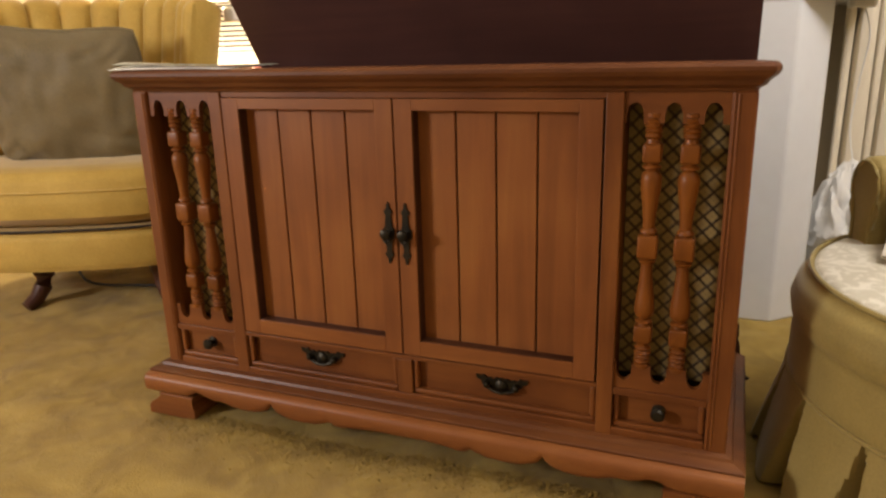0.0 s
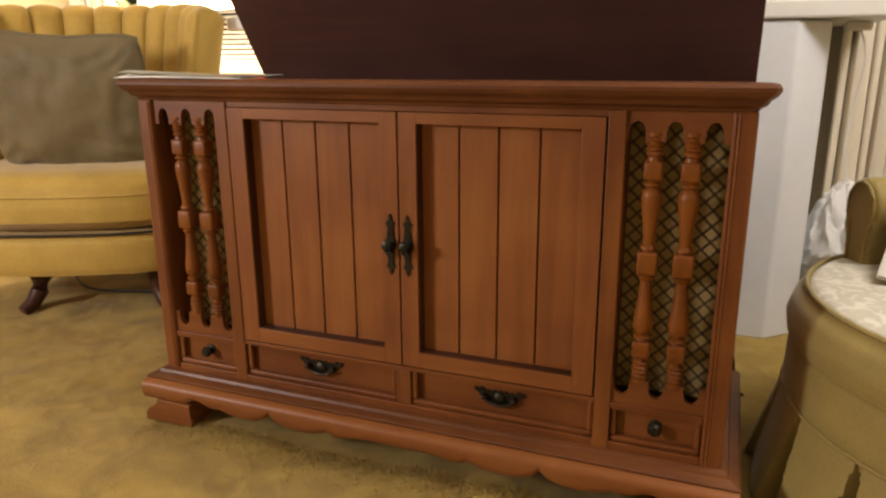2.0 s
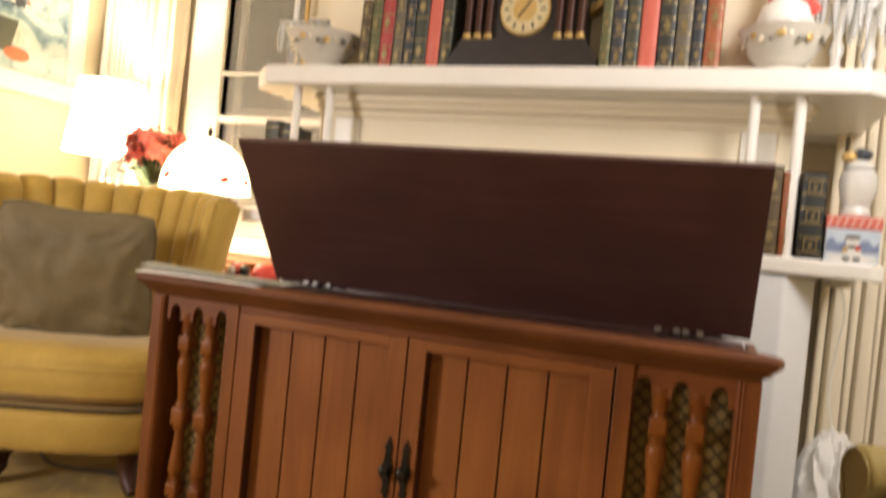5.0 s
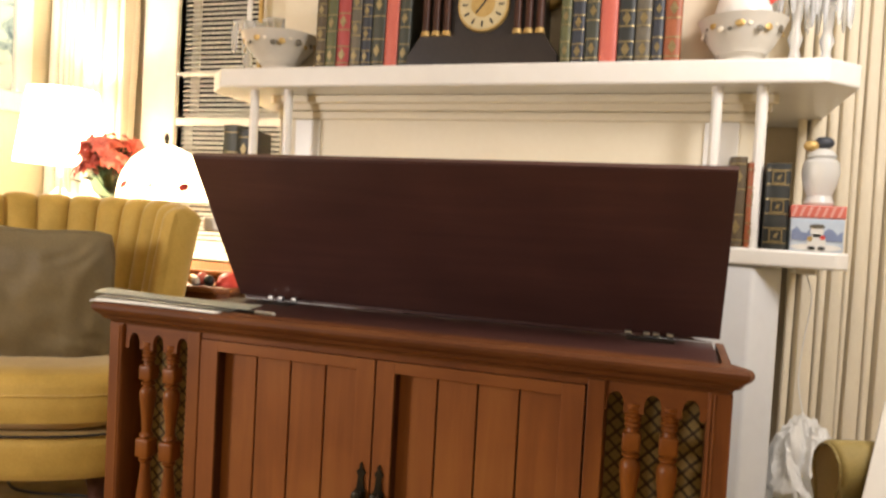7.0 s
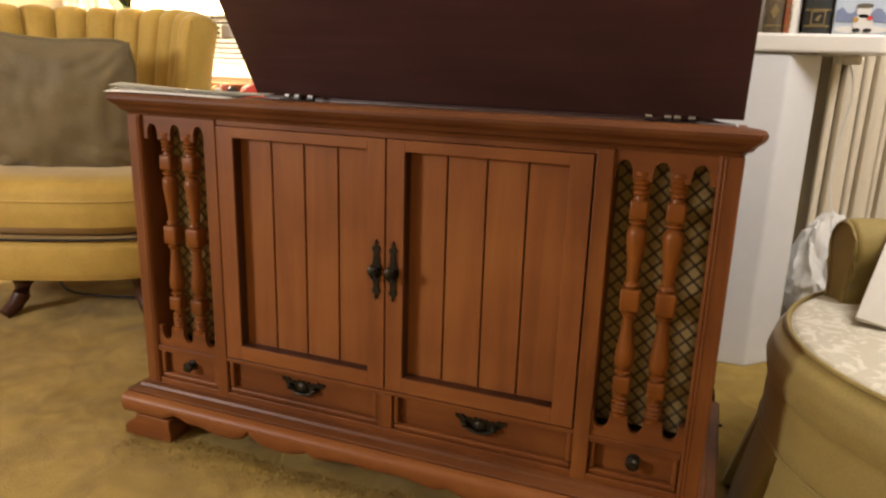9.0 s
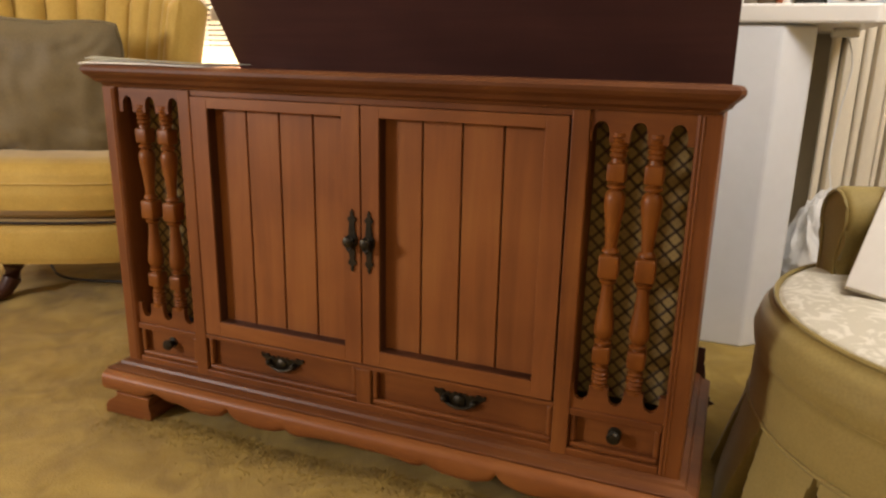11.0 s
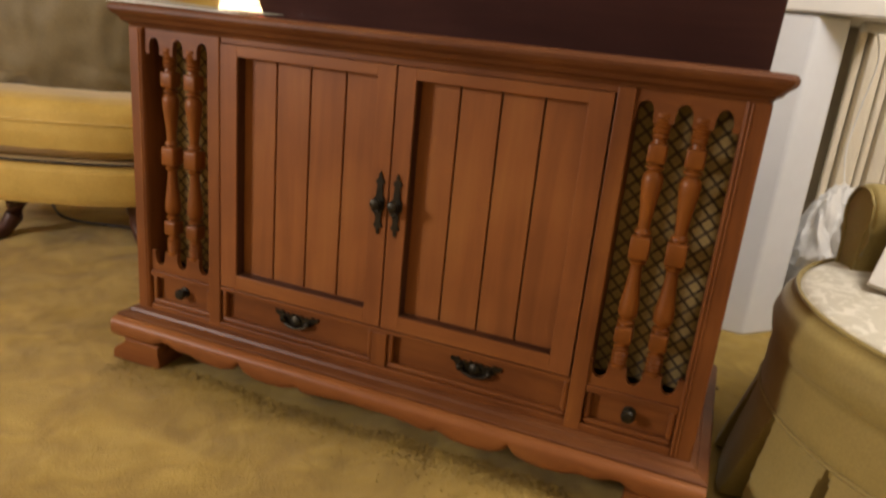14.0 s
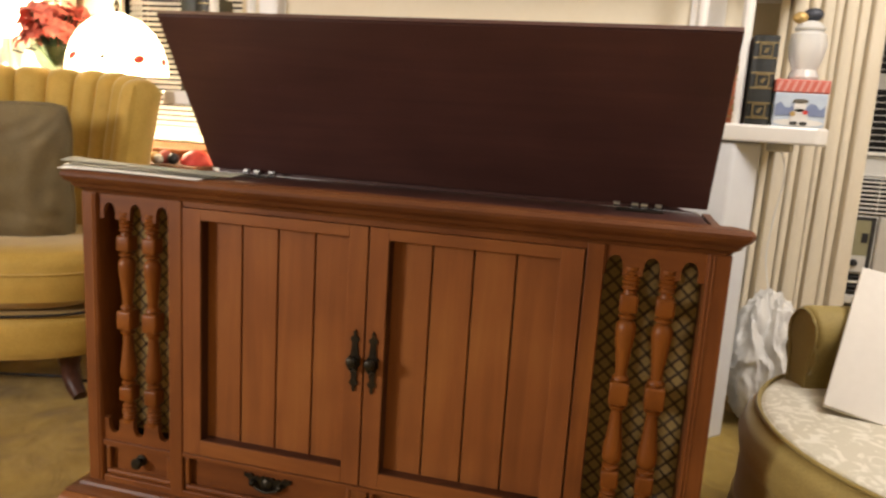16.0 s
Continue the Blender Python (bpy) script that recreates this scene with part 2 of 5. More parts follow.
# ---------------------------------------------------------------- mesh helpers
def part(name, bm, material, parent=None, label="", smooth=False):
    me = bpy.data.meshes.new(name)
    bmesh.ops.recalc_face_normals(bm, faces=bm.faces)
    if smooth:
        for f in bm.faces:
            f.smooth = True
        for e in bm.edges:
            if len(e.link_faces) == 2 and e.calc_face_angle(0) > 0.7:
                e.smooth = False
    bm.to_mesh(me)
    bm.free()
    for m in material if isinstance(material, (list, tuple)) else (material,):
        me.materials.append(m)
    ob = new(name, me)
    ob.parent = parent
    if label:
        tagged(ob, label)
    return ob


def thing(name, m, label, category, group="", kind=""):
    ob = new(name)
    ob.empty_display_size = 0.05
    ob.matrix_world = m
    return tagged(ob, label, category, group, kind)


def box(bm, x0, x1, y0, y1, z0, z1, bevel=0.0, seg=2):
    tmp = bmesh.new()
    vs = [tmp.verts.new((x, y, z)) for x in (x0, x1) for y in (y0, y1) for z in (z0, z1)]
    for q in ((0, 1, 3, 2), (4, 6, 7, 5), (0, 4, 5, 1), (2, 3, 7, 6), (0, 2, 6, 4), (1, 5, 7, 3)):
        tmp.faces.new([vs[i] for i in q])
    bmesh.ops.recalc_face_normals(tmp, faces=tmp.faces)
    if bevel:
        bmesh.ops.bevel(tmp, geom=list(tmp.edges), offset=bevel, segments=seg, profile=0.5, affect="EDGES")
    merge(bm, tmp)
    return bm


def merge(bm, tmp, m=None, mat=0):
    lookup = {}
    for v in tmp.verts:
        lookup[v] = bm.verts.new(m @ v.co if m else v.co)
    for f in tmp.faces:
        try:
            g = bm.faces.new([lookup[v] for v in f.verts])
            g.material_index = mat or f.material_index
            g.smooth = f.smooth
        except ValueError:
            pass
    tmp.free()


def bx(x0, x1, y0, y1, z0, z1, bevel=0.0, seg=2):
    return box(bmesh.new(), x0, x1, y0, y1, z0, z1, bevel, seg)


def prism(bm, pts, axis, a, b):
    """A solid from a closed outline, pushed along an axis: 'y' takes (x, z), 'x' takes (y, z), 'z' takes (x, y)."""
    def at(p, d):
        return {"y": (p[0], d, p[1]), "x": (d, p[0], p[1]), "z": (p[0], p[1], d)}[axis]
    lo, hi = [bm.verts.new(at(p, a)) for p in pts], [bm.verts.new(at(p, b)) for p in pts]
    bm.faces.new(lo)
    bm.faces.new(hi[::-1])
    for i in range(len(pts)):
        j = (i + 1) % len(pts)
        bm.faces.new((lo[i], hi[i], hi[j], lo[j]))
    return bm


def lathe(bm, profile, at=(0, 0, 0), seg=20, squash=1.0):
    """A turned body from (radius, height) pairs."""
    rings = []
    for r, z in profile:
        rings.append([bm.verts.new((at[0] + max(r, 1e-4) * math.cos(2 * math.pi * i / seg), at[1] + squash * max(r, 1e-4) * math.sin(2 * math.pi * i / seg), at[2] + z)) for i in range(seg)])
    for p, q in zip(rings, rings[1:]):
        for i in range(seg):
            j = (i + 1) % seg
            bm.faces.new((p[i], p[j], q[j], q[i]))
    bm.faces.new(rings[0][::-1])
    bm.faces.new(rings[-1])
    return bm


def tube(bm, pts, r, seg=8):
    """A round bar along a line of points."""
    pts = [Vector(p) for p in pts]
    rings = []
    for i, p in enumerate(pts):
        d = (pts[min(i + 1, len(pts) - 1)] - pts[max(i - 1, 0)]).normalized()
        u = d.cross(Vector((0, 0, 1)) if abs(d.z) < 0.9 else Vector((1, 0, 0))).normalized()
        w = d.cross(u)
        rr = r[i] if isinstance(r, (list, tuple)) else r
        rings.append([bm.verts.new(p + rr * (math.cos(2 * math.pi * k / seg) * u + math.sin(2 * math.pi * k / seg) * w)) for k in range(seg)])
    for a, b in zip(rings, rings[1:]):
        for k in range(seg):
            j = (k + 1) % seg
            bm.faces.new((a[k], a[j], b[j], b[k]))
    bm.faces.new(rings[0][::-1])
    bm.faces.new(rings[-1])
    return bm


def sheet(bm, f, nu, nv, closed=False):
    """A surface from a function of u and v, both from 0 to 1."""
    vs = [[bm.verts.new(f(i / nu, j / nv)) for j in range(nv + 1)] for i in range(nu if closed else nu + 1)]
    n = len(vs)
    for i in range(nu):
        for j in range(nv):
            bm.faces.new((vs[i][j], vs[(i + 1) % n][j], vs[(i + 1) % n][j + 1], vs[i][j + 1]))
    return bm


def soft_box(bm, sx, sy, sz, puff, n=12, seed=0, wrinkle=0.0, pinch=0.0):
    """A stuffed box: flat sides pushed out, corners drawn in."""
    tmp = bmesh.new()
    bmesh.ops.create_cube(tmp, size=2)
    bmesh.ops.subdivide_edges(tmp, edges=list(tmp.edges), cuts=n, use_grid_fill=True)
    for v in tmp.verts:
        x, y, z = v.co
        px, py, pz = 1 - x * x, 1 - y * y, 1 - z * z
        k = 1 - pinch * (x * x * z * z)
        c = Vector((x * sx * (1 - 0.03 * (1 - z * z) ** 2 * abs(x) ** 6) * k, y * sy * (1 + puff * px * pz), z * sz * (1 - 0.03 * (1 - x * x) ** 2 * abs(z) ** 6) * k))
        if wrinkle:
            c.y += wrinkle * noise.noise(Vector((x * 2.2 + seed, y, z * 2.2)))
        v.co = c
    bmesh.ops.bevel(tmp, geom=[e for e in tmp.edges if e.calc_face_angle(0) > 0.9], offset=min(sx, sy, sz) * 0.25, segments=3, profile=0.5, affect="EDGES")
    merge(bm, tmp)
    return bm


# ---------------------------------------------------------------- the room
XW, XE, YN, YS, H = -2.75, 3.2, 1.85, -3.4, 2.45
structure = dict(kind="structure")


def carpet_floor():
    bm = bmesh.new()
    nx, ny = 260, 230
    def f(u, v):
        x, y = XW + u * (XE - XW), YS + v * (YN - YS)
        p = Vector((x * 3.1, y * 3.1, 0))
        return (x, y, 0.009 * noise.noise(p) + 0.007 * noise.noise(p * 3.3) - 0.006)
    sheet(bm, f, nx, ny)
    ob = part("floor", bm, CARPET, None, smooth=True)
    tagged(ob, "gold plush carpet with trodden pile, dented by footsteps", "carpet", kind="structure")


carpet_floor()


def carpet_tufts():
    """Longer untrodden pile along the foot of the console."""
    rnd = random.Random(31)
    verts, faces = [], []
    for i in range(6500):
        x = rnd.uniform(-0.62, 0.78)
        y = -0.02 - abs(rnd.gauss(0, 0.05))
        a, h, w = rnd.uniform(0, 6.28), rnd.uniform(0.004, 0.009), rnd.uniform(0.0010, 0.0022)
        p = Vector((x * 3.1, y * 3.1, 0))
        z = 0.009 * noise.noise(p) + 0.007 * noise.noise(p * 3.3) - 0.008
        lx, ly = rnd.gauss(0, 0.005), rnd.gauss(-0.002, 0.005)
        n = len(verts)
        verts += [(x - w * math.cos(a), y - w * math.sin(a), z), (x + w * math.cos(a), y + w * math.sin(a), z), (x + lx + 0.5 * w * math.cos(a), y + ly, z + h), (x + lx - 0.5 * w * math.cos(a), y + ly, z + h)]
        faces.append((n, n + 1, n + 2, n + 3))
    me = bpy.data.meshes.new("carpet_pile")
    me.from_pydata(verts, [], faces)
    me.materials.append(CARPET)
    tagged(new("carpet_pile", me), "longer gold carpet pile at the foot of the console", "carpet pile", kind="stuff")


carpet_tufts()


def wall_with_holes(name, axis, at, thick, a0, a1, holes, mat, label):
    """A wall along x ('y' axis fixed) or along y, with rectangular openings (a0, a1, z0, z1)."""
    bm = bmesh.new()
    cuts = sorted({a0, a1, *[h[0] for h in holes], *[h[1] for h in holes]})
    for p, q in zip(cuts, cuts[1:]):
        zs = [(0, H)]
        for h in holes:
            if h[0] < q - 1e-6 and h[1] > p + 1e-6:
                zs = [(0, h[2]), (h[3], H)]
        for z0, z1 in zs:
            if axis == "y":
                box(bm, p, q, at, at + thick, z0, z1)
            else:
                box(bm, at, at + thick, p, q, z0, z1)
    ob = part(name, bm, mat)
    tagged(ob, label, "wall", kind="structure")


WIN_L = (-1.95, -1.20, 0.78, 2.15)
WIN_R = (1.22, 2.25, 0.28, 2.05)
wall_with_holes("wall_north", "y", YN, 0.14, XW - 0.14, XE + 0.14, [WIN_L, WIN_R], CREAM_WALL, "cream painted plaster wall with two windows")
wall_with_holes("wall_west", "x", XW - 0.14, 0.14, YS, YN, [], CREAM_WALL, "cream painted plaster wall behind the armchair")
wall_with_holes("wall_east", "x", XE, 0.14, YS, YN, [], CREAM_WALL, "plain cream plaster wall")
wall_with_holes("wall_south", "y", YS - 0.14, 0.14, XW - 0.14, XE + 0.14, [], CREAM_WALL, "plain cream plaster wall")
tagged(part("ceiling", bx(XW - 0.14, XE + 0.14, YS - 0.14, YN + 0.14, H, H + 0.1), CEILING), "off-white plaster ceiling", "ceiling", kind="structure")


def window(name, x0, x1, z0, z1, label, fl=0.09, bars=()):
    w = thing(name, pose(0, 0, 0), label, "window", kind="structure")
    y = YN
    f = 0.09
    part("casing", bx(x0 - fl, x0, y - 0.025, y + 0.10, z0 - 0.02, z1 + f, 0.006), WHITE_PAINT, w)
    part("casing", bx(x1, x1 + f, y - 0.025, y + 0.10, z0 - 0.02, z1 + f, 0.006), WHITE_PAINT, w)
    part("casing", bx(x0 - fl, x1 + f, y - 0.03, y + 0.0995, z1 + 0.002, z1 + f + 0.004, 0.006), WHITE_PAINT, w)
    part("window_sill", bx(x0 - f - 0.02, x1 + f + 0.02, y - 0.07, y + 0.099, z0 - 0.05, z0 - 0.021, 0.006), WHITE_PAINT, w)
    for za, zb in bars:
        part("glazing_bar", bx(x0 + 0.002, x1 - 0.002, y - 0.018, y - 0.006, za, zb, 0.002), WHITE_PAINT, w)
    zm = z0 + (z1 - z0) * 0.5
    for a, b, yy in ((z0 - 0.02, zm, y + 0.055), (zm - 0.03, z1, y + 0.09)):
        sash = part("sash", bx(x0, x0 + 0.045, yy, yy + 0.03, a, b, 0.003), WHITE_PAINT, w)
        part("stile", bx(x1 - 0.045, x1, yy, yy + 0.03, a, b, 0.003), WHITE_PAINT, sash)
        part("rail", bx(x0 + 0.045, x1 - 0.045, yy, yy + 0.03, a, a + 0.05, 0.003), WHITE_PAINT, sash)
        part("rail", bx(x0 + 0.045, x1 - 0.045, yy, yy + 0.03, b - 0.04, b, 0.003), WHITE_PAINT, sash)
        part("pane", bx(x0 + 0.045, x1 - 0.045, yy + 0.012, yy + 0.017, a + 0.05, b - 0.04), NIGHT_GLASS, sash)
    return w


window("window_1", *WIN_L, "white double-hung window, dark with night", 0.21, ((1.395, 1.435), (1.645, 1.662)))
window("window_2", *WIN_R, "white double-hung window with an air conditioner")


def blind(x0, x1, z0, z1, y, tilt, label):
    b = thing("venetian_blind", pose(0, 0, 0), label, "blind")
    part("headrail", bx(x0, x1, y - 0.02, y + 0.02, z1 - 0.03, z1, 0.003), BLIND, b)
    n = int((z1 - z0 - 0.05) / 0.024)
    slat = bmesh.new()
    def f(u, v):
        s = (v - 0.5) * 0.026
        return ((u - 0.5) * (x1 - x0 - 0.01), s * math.cos(tilt), s * math.sin(tilt) + 0.0016 * (1 - (2 * v - 1) ** 2))
    sheet(slat, f, 1, 4)
    first = None
    for i in range(n):
        if first is None:
            first = part("slat", slat, BLIND, b)
            ob = first
        else:
            ob = new("slat", first.data)
            ob.parent = b
        ob.location = ((x0 + x1) / 2, y, z0 + 0.03 + i * 0.024)
    part("bottom_rail", bx(x0, x1, y - 0.012, y + 0.012, z0, z0 + 0.014, 0.003), BLIND, b)
    for k in (0.15, 0.85):
        part("ladder_cord", tube(bmesh.new(), [(x0 + k * (x1 - x0), y - 0.015, z0), (x0 + k * (x1 - x0), y - 0.015, z1)], 0.0015, 5), BLIND, b)


blind(WIN_L[0] + 0.01, WIN_L[1] - 0.01, WIN_L[2] - 0.0, WIN_L[3], YN + 0.022, 0.75, "white slatted blind lowered over the night window")
blind(WIN_R[0] + 0.01, WIN_R[1] - 0.01, 0.875, WIN_R[3], YN + 0.012, 0.12, "white slatted blind, slats open to the dark outside")


def drape(x0, x1, y, z0, z1, folds, deep, mat, label, seed):
    bm = bmesh.new()
    rnd = random.Random(seed)
    ph = [rnd.uniform(0, 6.28) for _ in range(4)]
    def f(u, v):
        s = u * folds + 0.18 * math.sin(u * 9 + ph[0]) + 0.05 * math.sin(v * 4 + ph[3])
        d = abs(s - math.floor(s) - 0.5)
        ridge = 1 - (2 * d) ** 2
        groove = max(0.0, (d - 0.31) / 0.19) ** 1.2
        wob = 0.25 * math.sin(v * 3 + ph[1] + u * 5)
        return (x0 + u * (x1 - x0) + 0.012 * math.sin(s * 3.1 + ph[2]) * (1 - v), y - deep * (0.35 * ridge + wob) + 3.2 * deep * groove, z0 + v * (z1 - z0))
    sheet(bm, f, folds * 20, 14)
    ob = part("curtain", bm, mat, None, smooth=True)
    s = ob.modifiers.new("thickness", "SOLIDIFY")
    s.thickness = 0.004
    tagged(ob, label, "curtain")


drape(0.90, 1.235, 1.64, 0.012, 2.25, 8, 0.027, DRAPE, "floor-length beige pleated curtain gathered beside the window", 3)
drape(-2.42, -2.17, 1.72, 0.012, 2.25, 4, 0.03, DRAPE, "beige pleated curtain gathered beside the blind", 5)
drape(-2.70, -2.44, 1.76, 0.012, 2.25, 6, 0.03, SHEER, "pale curtain bright with lamplight", 7)


# ---------------------------------------------------------------- the fireplace
def octo(x0, x1, y0, y1, c):
    """A plan with its two front corners cut off."""
    return [(x0 + c, y0), (x1 - c, y0), (x1, y0 + c), (x1, y1), (x0, y1), (x0, y0 + c)]


def fireplace():
    f = thing("fireplace_surround", pose(0, 0, 0), "white painted fireplace surround with a mantel and side shelves", "fireplace", kind="structure")
    def block(name, pts, z0, z1, mat, bevel=0.0, label=""):
        bm = prism(bmesh.new(), pts, "z", z0, z1)
        if bevel:
            bmesh.ops.bevel(bm, geom=list(bm.edges), offset=bevel, segments=2, profile=0.5, affect="EDGES")
        return part(name, bm, mat, f, label)
    block("pillar", octo(0.36, 0.805, 0.985, YN - 0.002, 0.085), -0.01, 0.9, PILLAR_PAINT, 0.008)
    block("pillar", octo(-0.99, -0.53, 0.985, YN - 0.002, 0.085), -0.01, 0.9, PILLAR_PAINT, 0.008)
    block("apron", [(-0.53, 1.02), (0.36, 1.02), (0.36, 1.30), (-0.53, 1.30)], 0.70, 0.899, WHITE_PAINT, 0.004)
    block("firebox", [(-0.53, 1.5), (0.36, 1.5), (0.36, YN - 0.003), (-0.53, YN - 0.003)], 0.0, 0.70, GAP)
    block("shelf", octo(-1.145, 0.963, 0.975, YN - 0.002, 0.035), 0.902, 0.951, WHITE_PAINT, 0.007)
    block("breast", [(-0.93, 1.16), (0.74, 1.16), (0.74, YN - 0.003), (-0.93, YN - 0.003)], 0.953, H - 0.002, CREAM_PANEL)
    for z, d in ((1.330, 0.010), (1.3605, 0.018), (1.385, 0.035)):
        block("cornice", octo(-0.93 - d, 0.74 + d, 1.16 - d, 1.159, 0.02) if d < 0.02 else octo(-0.93 - d, 0.74 + d, 1.16 - d, 1.159, min(0.02, d * 0.5)), z, z + 0.0295, CREAM_PANEL, 0.006)
    block("mantel_shelf", octo(-1.175, 0.975, 0.98, YN - 0.002, 0.10), 1.415, 1.484, WHITE_PAINT, 0.008)
    for x in (-0.963, -0.826, 0.596, 0.718):
        part("post", tube(bmesh.new(), [(x, 1.035, 0.949), (x, 1.035, 1.417)], 0.016, 14), WHITE_PAINT, f, smooth=True)
    for x0, x1 in ((-0.86, -0.76), (0.57, 0.67)):
        block("panel_strip", [(x0, 1.15), (x1, 1.15), (x1, 1.1595), (x0, 1.1595)], 0.953, 1.329, WHITE_PAINT, 0.003)
    block("shelf_bracket", octo(0.86, 0.93, 1.25, 1.32, 0.01), 0.876, 0.9, WHITE_PAINT, 0.004)


fireplace()


# ---------------------------------------------------------------- the stereo console
SPINDLE = wood("turned_maple", "z", (0.09, 0.026, 0.004), (0.19, 0.058, 0.009), (0.29, 0.100, 0.016), 0.4, 0.08)


def console():
    c = thing("stereo_console", pose(0, 0, 0), "orange-brown maple stereo console with its lid propped open on the carpet", "console")
    P = 0.612
    # carcass
    for s in (-1, 1):
        side = bmesh.new()
        box(side, min(s * 0.575, s * P), max(s * 0.575, s * P), 0.0, 0.47, 0.105, 0.73, 0.004)
        post = part("corner_post", side, WOOD_V, c)
        for bead in (0.5795, 0.5855):
            part("bead", tube(bmesh.new(), [(s * bead, 0.0003, 0.115), (s * bead, 0.0003, 0.725)], 0.0022, 8), WOOD_V, post, smooth=True)
        a, b = sorted((s * 0.385, s * 0.4145))
        part("inner_stile", bx(a, b, 0.0, 0.074, 0.1055, 0.728, 0.002), WOOD_V, c)
    part("back_panel", bx(-0.575, 0.575, 0.455, 0.468, 0.08, 0.735), GAP, c)
    part("inner_panel", bx(-0.575, 0.575, 0.076, 0.084, 0.10, 0.728), GAP, c)
    part("top_rail", bx(-0.385, 0.385, 0.004, 0.05, 0.717, 0.7285, 0.001), WOOD_H, c)
    part("deck", bx(-0.60, 0.60, 0.02, 0.475, 0.7285, 0.742, 0.002), WOOD_LID, c, "dark recessed deck under the lid")

    # moulded lip round the top, with its front corners cut
    prof = [(0.02, 0.7287), (-0.001, 0.7287), (-0.004, 0.734), (-0.013, 0.739), (-0.017, 0.746), (-0.026, 0.7535), (-0.0305, 0.7605), (-0.0305, 0.7665), (-0.026, 0.772), (-0.019, 0.7735), (0.02, 0.7735)]
    bm = bmesh.new()
    def ring(x_in, along):
        return [bm.verts.new(along(o, z)) for o, z in prof]
    k = 0.008
    low_z = lambda z: min(z, 0.7425)
    r0 = ring(0, lambda o, z: (-(0.606 - max(min(o, 0), -0.016)), 0.48, low_z(z)))
    r1 = ring(0, lambda o, z: (-(0.606 - max(min(o, 0), -0.016)), 0.07, low_z(z)))
    r2 = ring(0, lambda o, z: (-(0.611 - min(o, 0)), o * 0.75 + k, z))
    r3 = ring(0, lambda o, z: (-(0.611 - min(o, 0)) + k, o, z))
    r4 = ring(0, lambda o, z: ((0.609 - min(o, 0)) - k, o, z))
    r5 = ring(0, lambda o, z: ((0.609 - min(o, 0)), o * 0.75 + k, z))
    r6 = ring(0, lambda o, z: ((0.606 - max(min(o, 0), -0.016)), 0.07, low_z(z)))
    r7 = ring(0, lambda o, z: ((0.606 - max(min(o, 0), -0.016)), 0.48, low_z(z)))
    for a, b in ((r0, r1), (r1, r2), (r2, r3), (r3, r4), (r4, r5), (r5, r6), (r6, r7)):
        for i in range(len(prof) - 1):
            bm.faces.new((a[i], b[i], b[i + 1], a[i + 1]))
    bm.faces.new(r0)
    bm.faces.new(r7[::-1])
    part("lip_moulding", bm, WOOD_LIP, c)

    # the lid, hinged at the back and leaning forward
    low, high = Vector((0, 0.462, 0.752)), Vector((0, 0.236, 1.0995))
    d = (high - low).normalized()
    tilt = math.degrees(math.atan2(d.z, d.y))
    lid = part("lid", bx(-0.605, 0.614, 0, (high - low).length, -0.018, 0.0, 0.002), WOOD_LID, c, "dark brown lid propped open, seen from beneath")
    lid.matrix_local = Matrix.Translation(low) @ pose(0, 0, 0, tilt, 0, 0)
    part("edge_band", bx(-0.605, 0.614, (high - low).length + 0.0005, (high - low).length + 0.004, -0.0175, -0.0005, 0.001), WOOD_LID, lid)
    for x in (-0.50, -0.47, -0.43, 0.42, 0.46, 0.48, 0.51):
        part("hinge_knuckle", tube(bmesh.new(), [(x - 0.007, 0.447, 0.752), (x + 0.007, 0.447, 0.752)], 0.006, 10), STEEL, c)
    for x in (-0.47, 0.47):
        part("hinge_leaf", bx(x - 0.05, x + 0.05, 0.40, 0.45, 0.742, 0.745, 0.001), BRONZE, c)
    part("back_rail", prism(bmesh.new(), [(-0.60, 0.742), (0.60, 0.742), (0.565, 0.746), (0.545, 0.753), (0.52, 0.757), (-0.60, 0.757)], "y", 0.482, 0.492), WOOD_LID, c, "low dark rail behind the lid")

    # doors
    for s in (-1, 1):
        x0, x1 = sorted((s * 0.0018, s * 0.3815))
        z0, z1 = 0.2130, 0.716
        o, i = (0.039, 0.036)
        xl, xr = (x0 + o, x1 - i) if s < 0 else (x0 + i, x1 - o)
        door = part("door", bx(x0, xl, -0.001, 0.030, z0, z1, 0.0007), FRAME_V, c, "framed plank door, closed")
        part("stile", bx(xr, x1, -0.001, 0.030, z0, z1, 0.0007), FRAME_V, door)
        part("rail", bx(xl, xr, -0.001, 0.030, z0, z0 + 0.031, 0.0007), FRAME_H, door)
        part("rail", bx(xl, xr, -0.001, 0.030, z1 - 0.021, z1, 0.0007), FRAME_H, door)
        # Darker strips along the left and bottom inner edges only.
        part("rebate", bx(xl + 0.0002, xl + 0.0022, 0.0022, 0.0236, z0 + 0.0312, z1 - 0.0212), REBATE, door, "dark inner edge")
        part("rebate", bx(xl + 0.0024, xr - 0.004, 0.0022, 0.0236, z0 + 0.0312, z0 + 0.0326), REBATE, door)
        w = (xr - xl) / 4
        for n in range(4):
            a, b = xl + n * w, xl + (n + 1) * w
            part("plank", bx(a + (0.0016 if n else -0.004), b - (0.0016 if n < 3 else -0.004), 0.024, 0.0300, z0 + 0.028, z1 - 0.018, 0.0012, 1), PLANK, door)
        part("backing", bx(xl - 0.01, xr + 0.01, 0.0302, 0.035, z0 + 0.01, z1 - 0.01), GAP, door)
        # pierced back plate with spear ends and a drop
        hx = s * 0.018
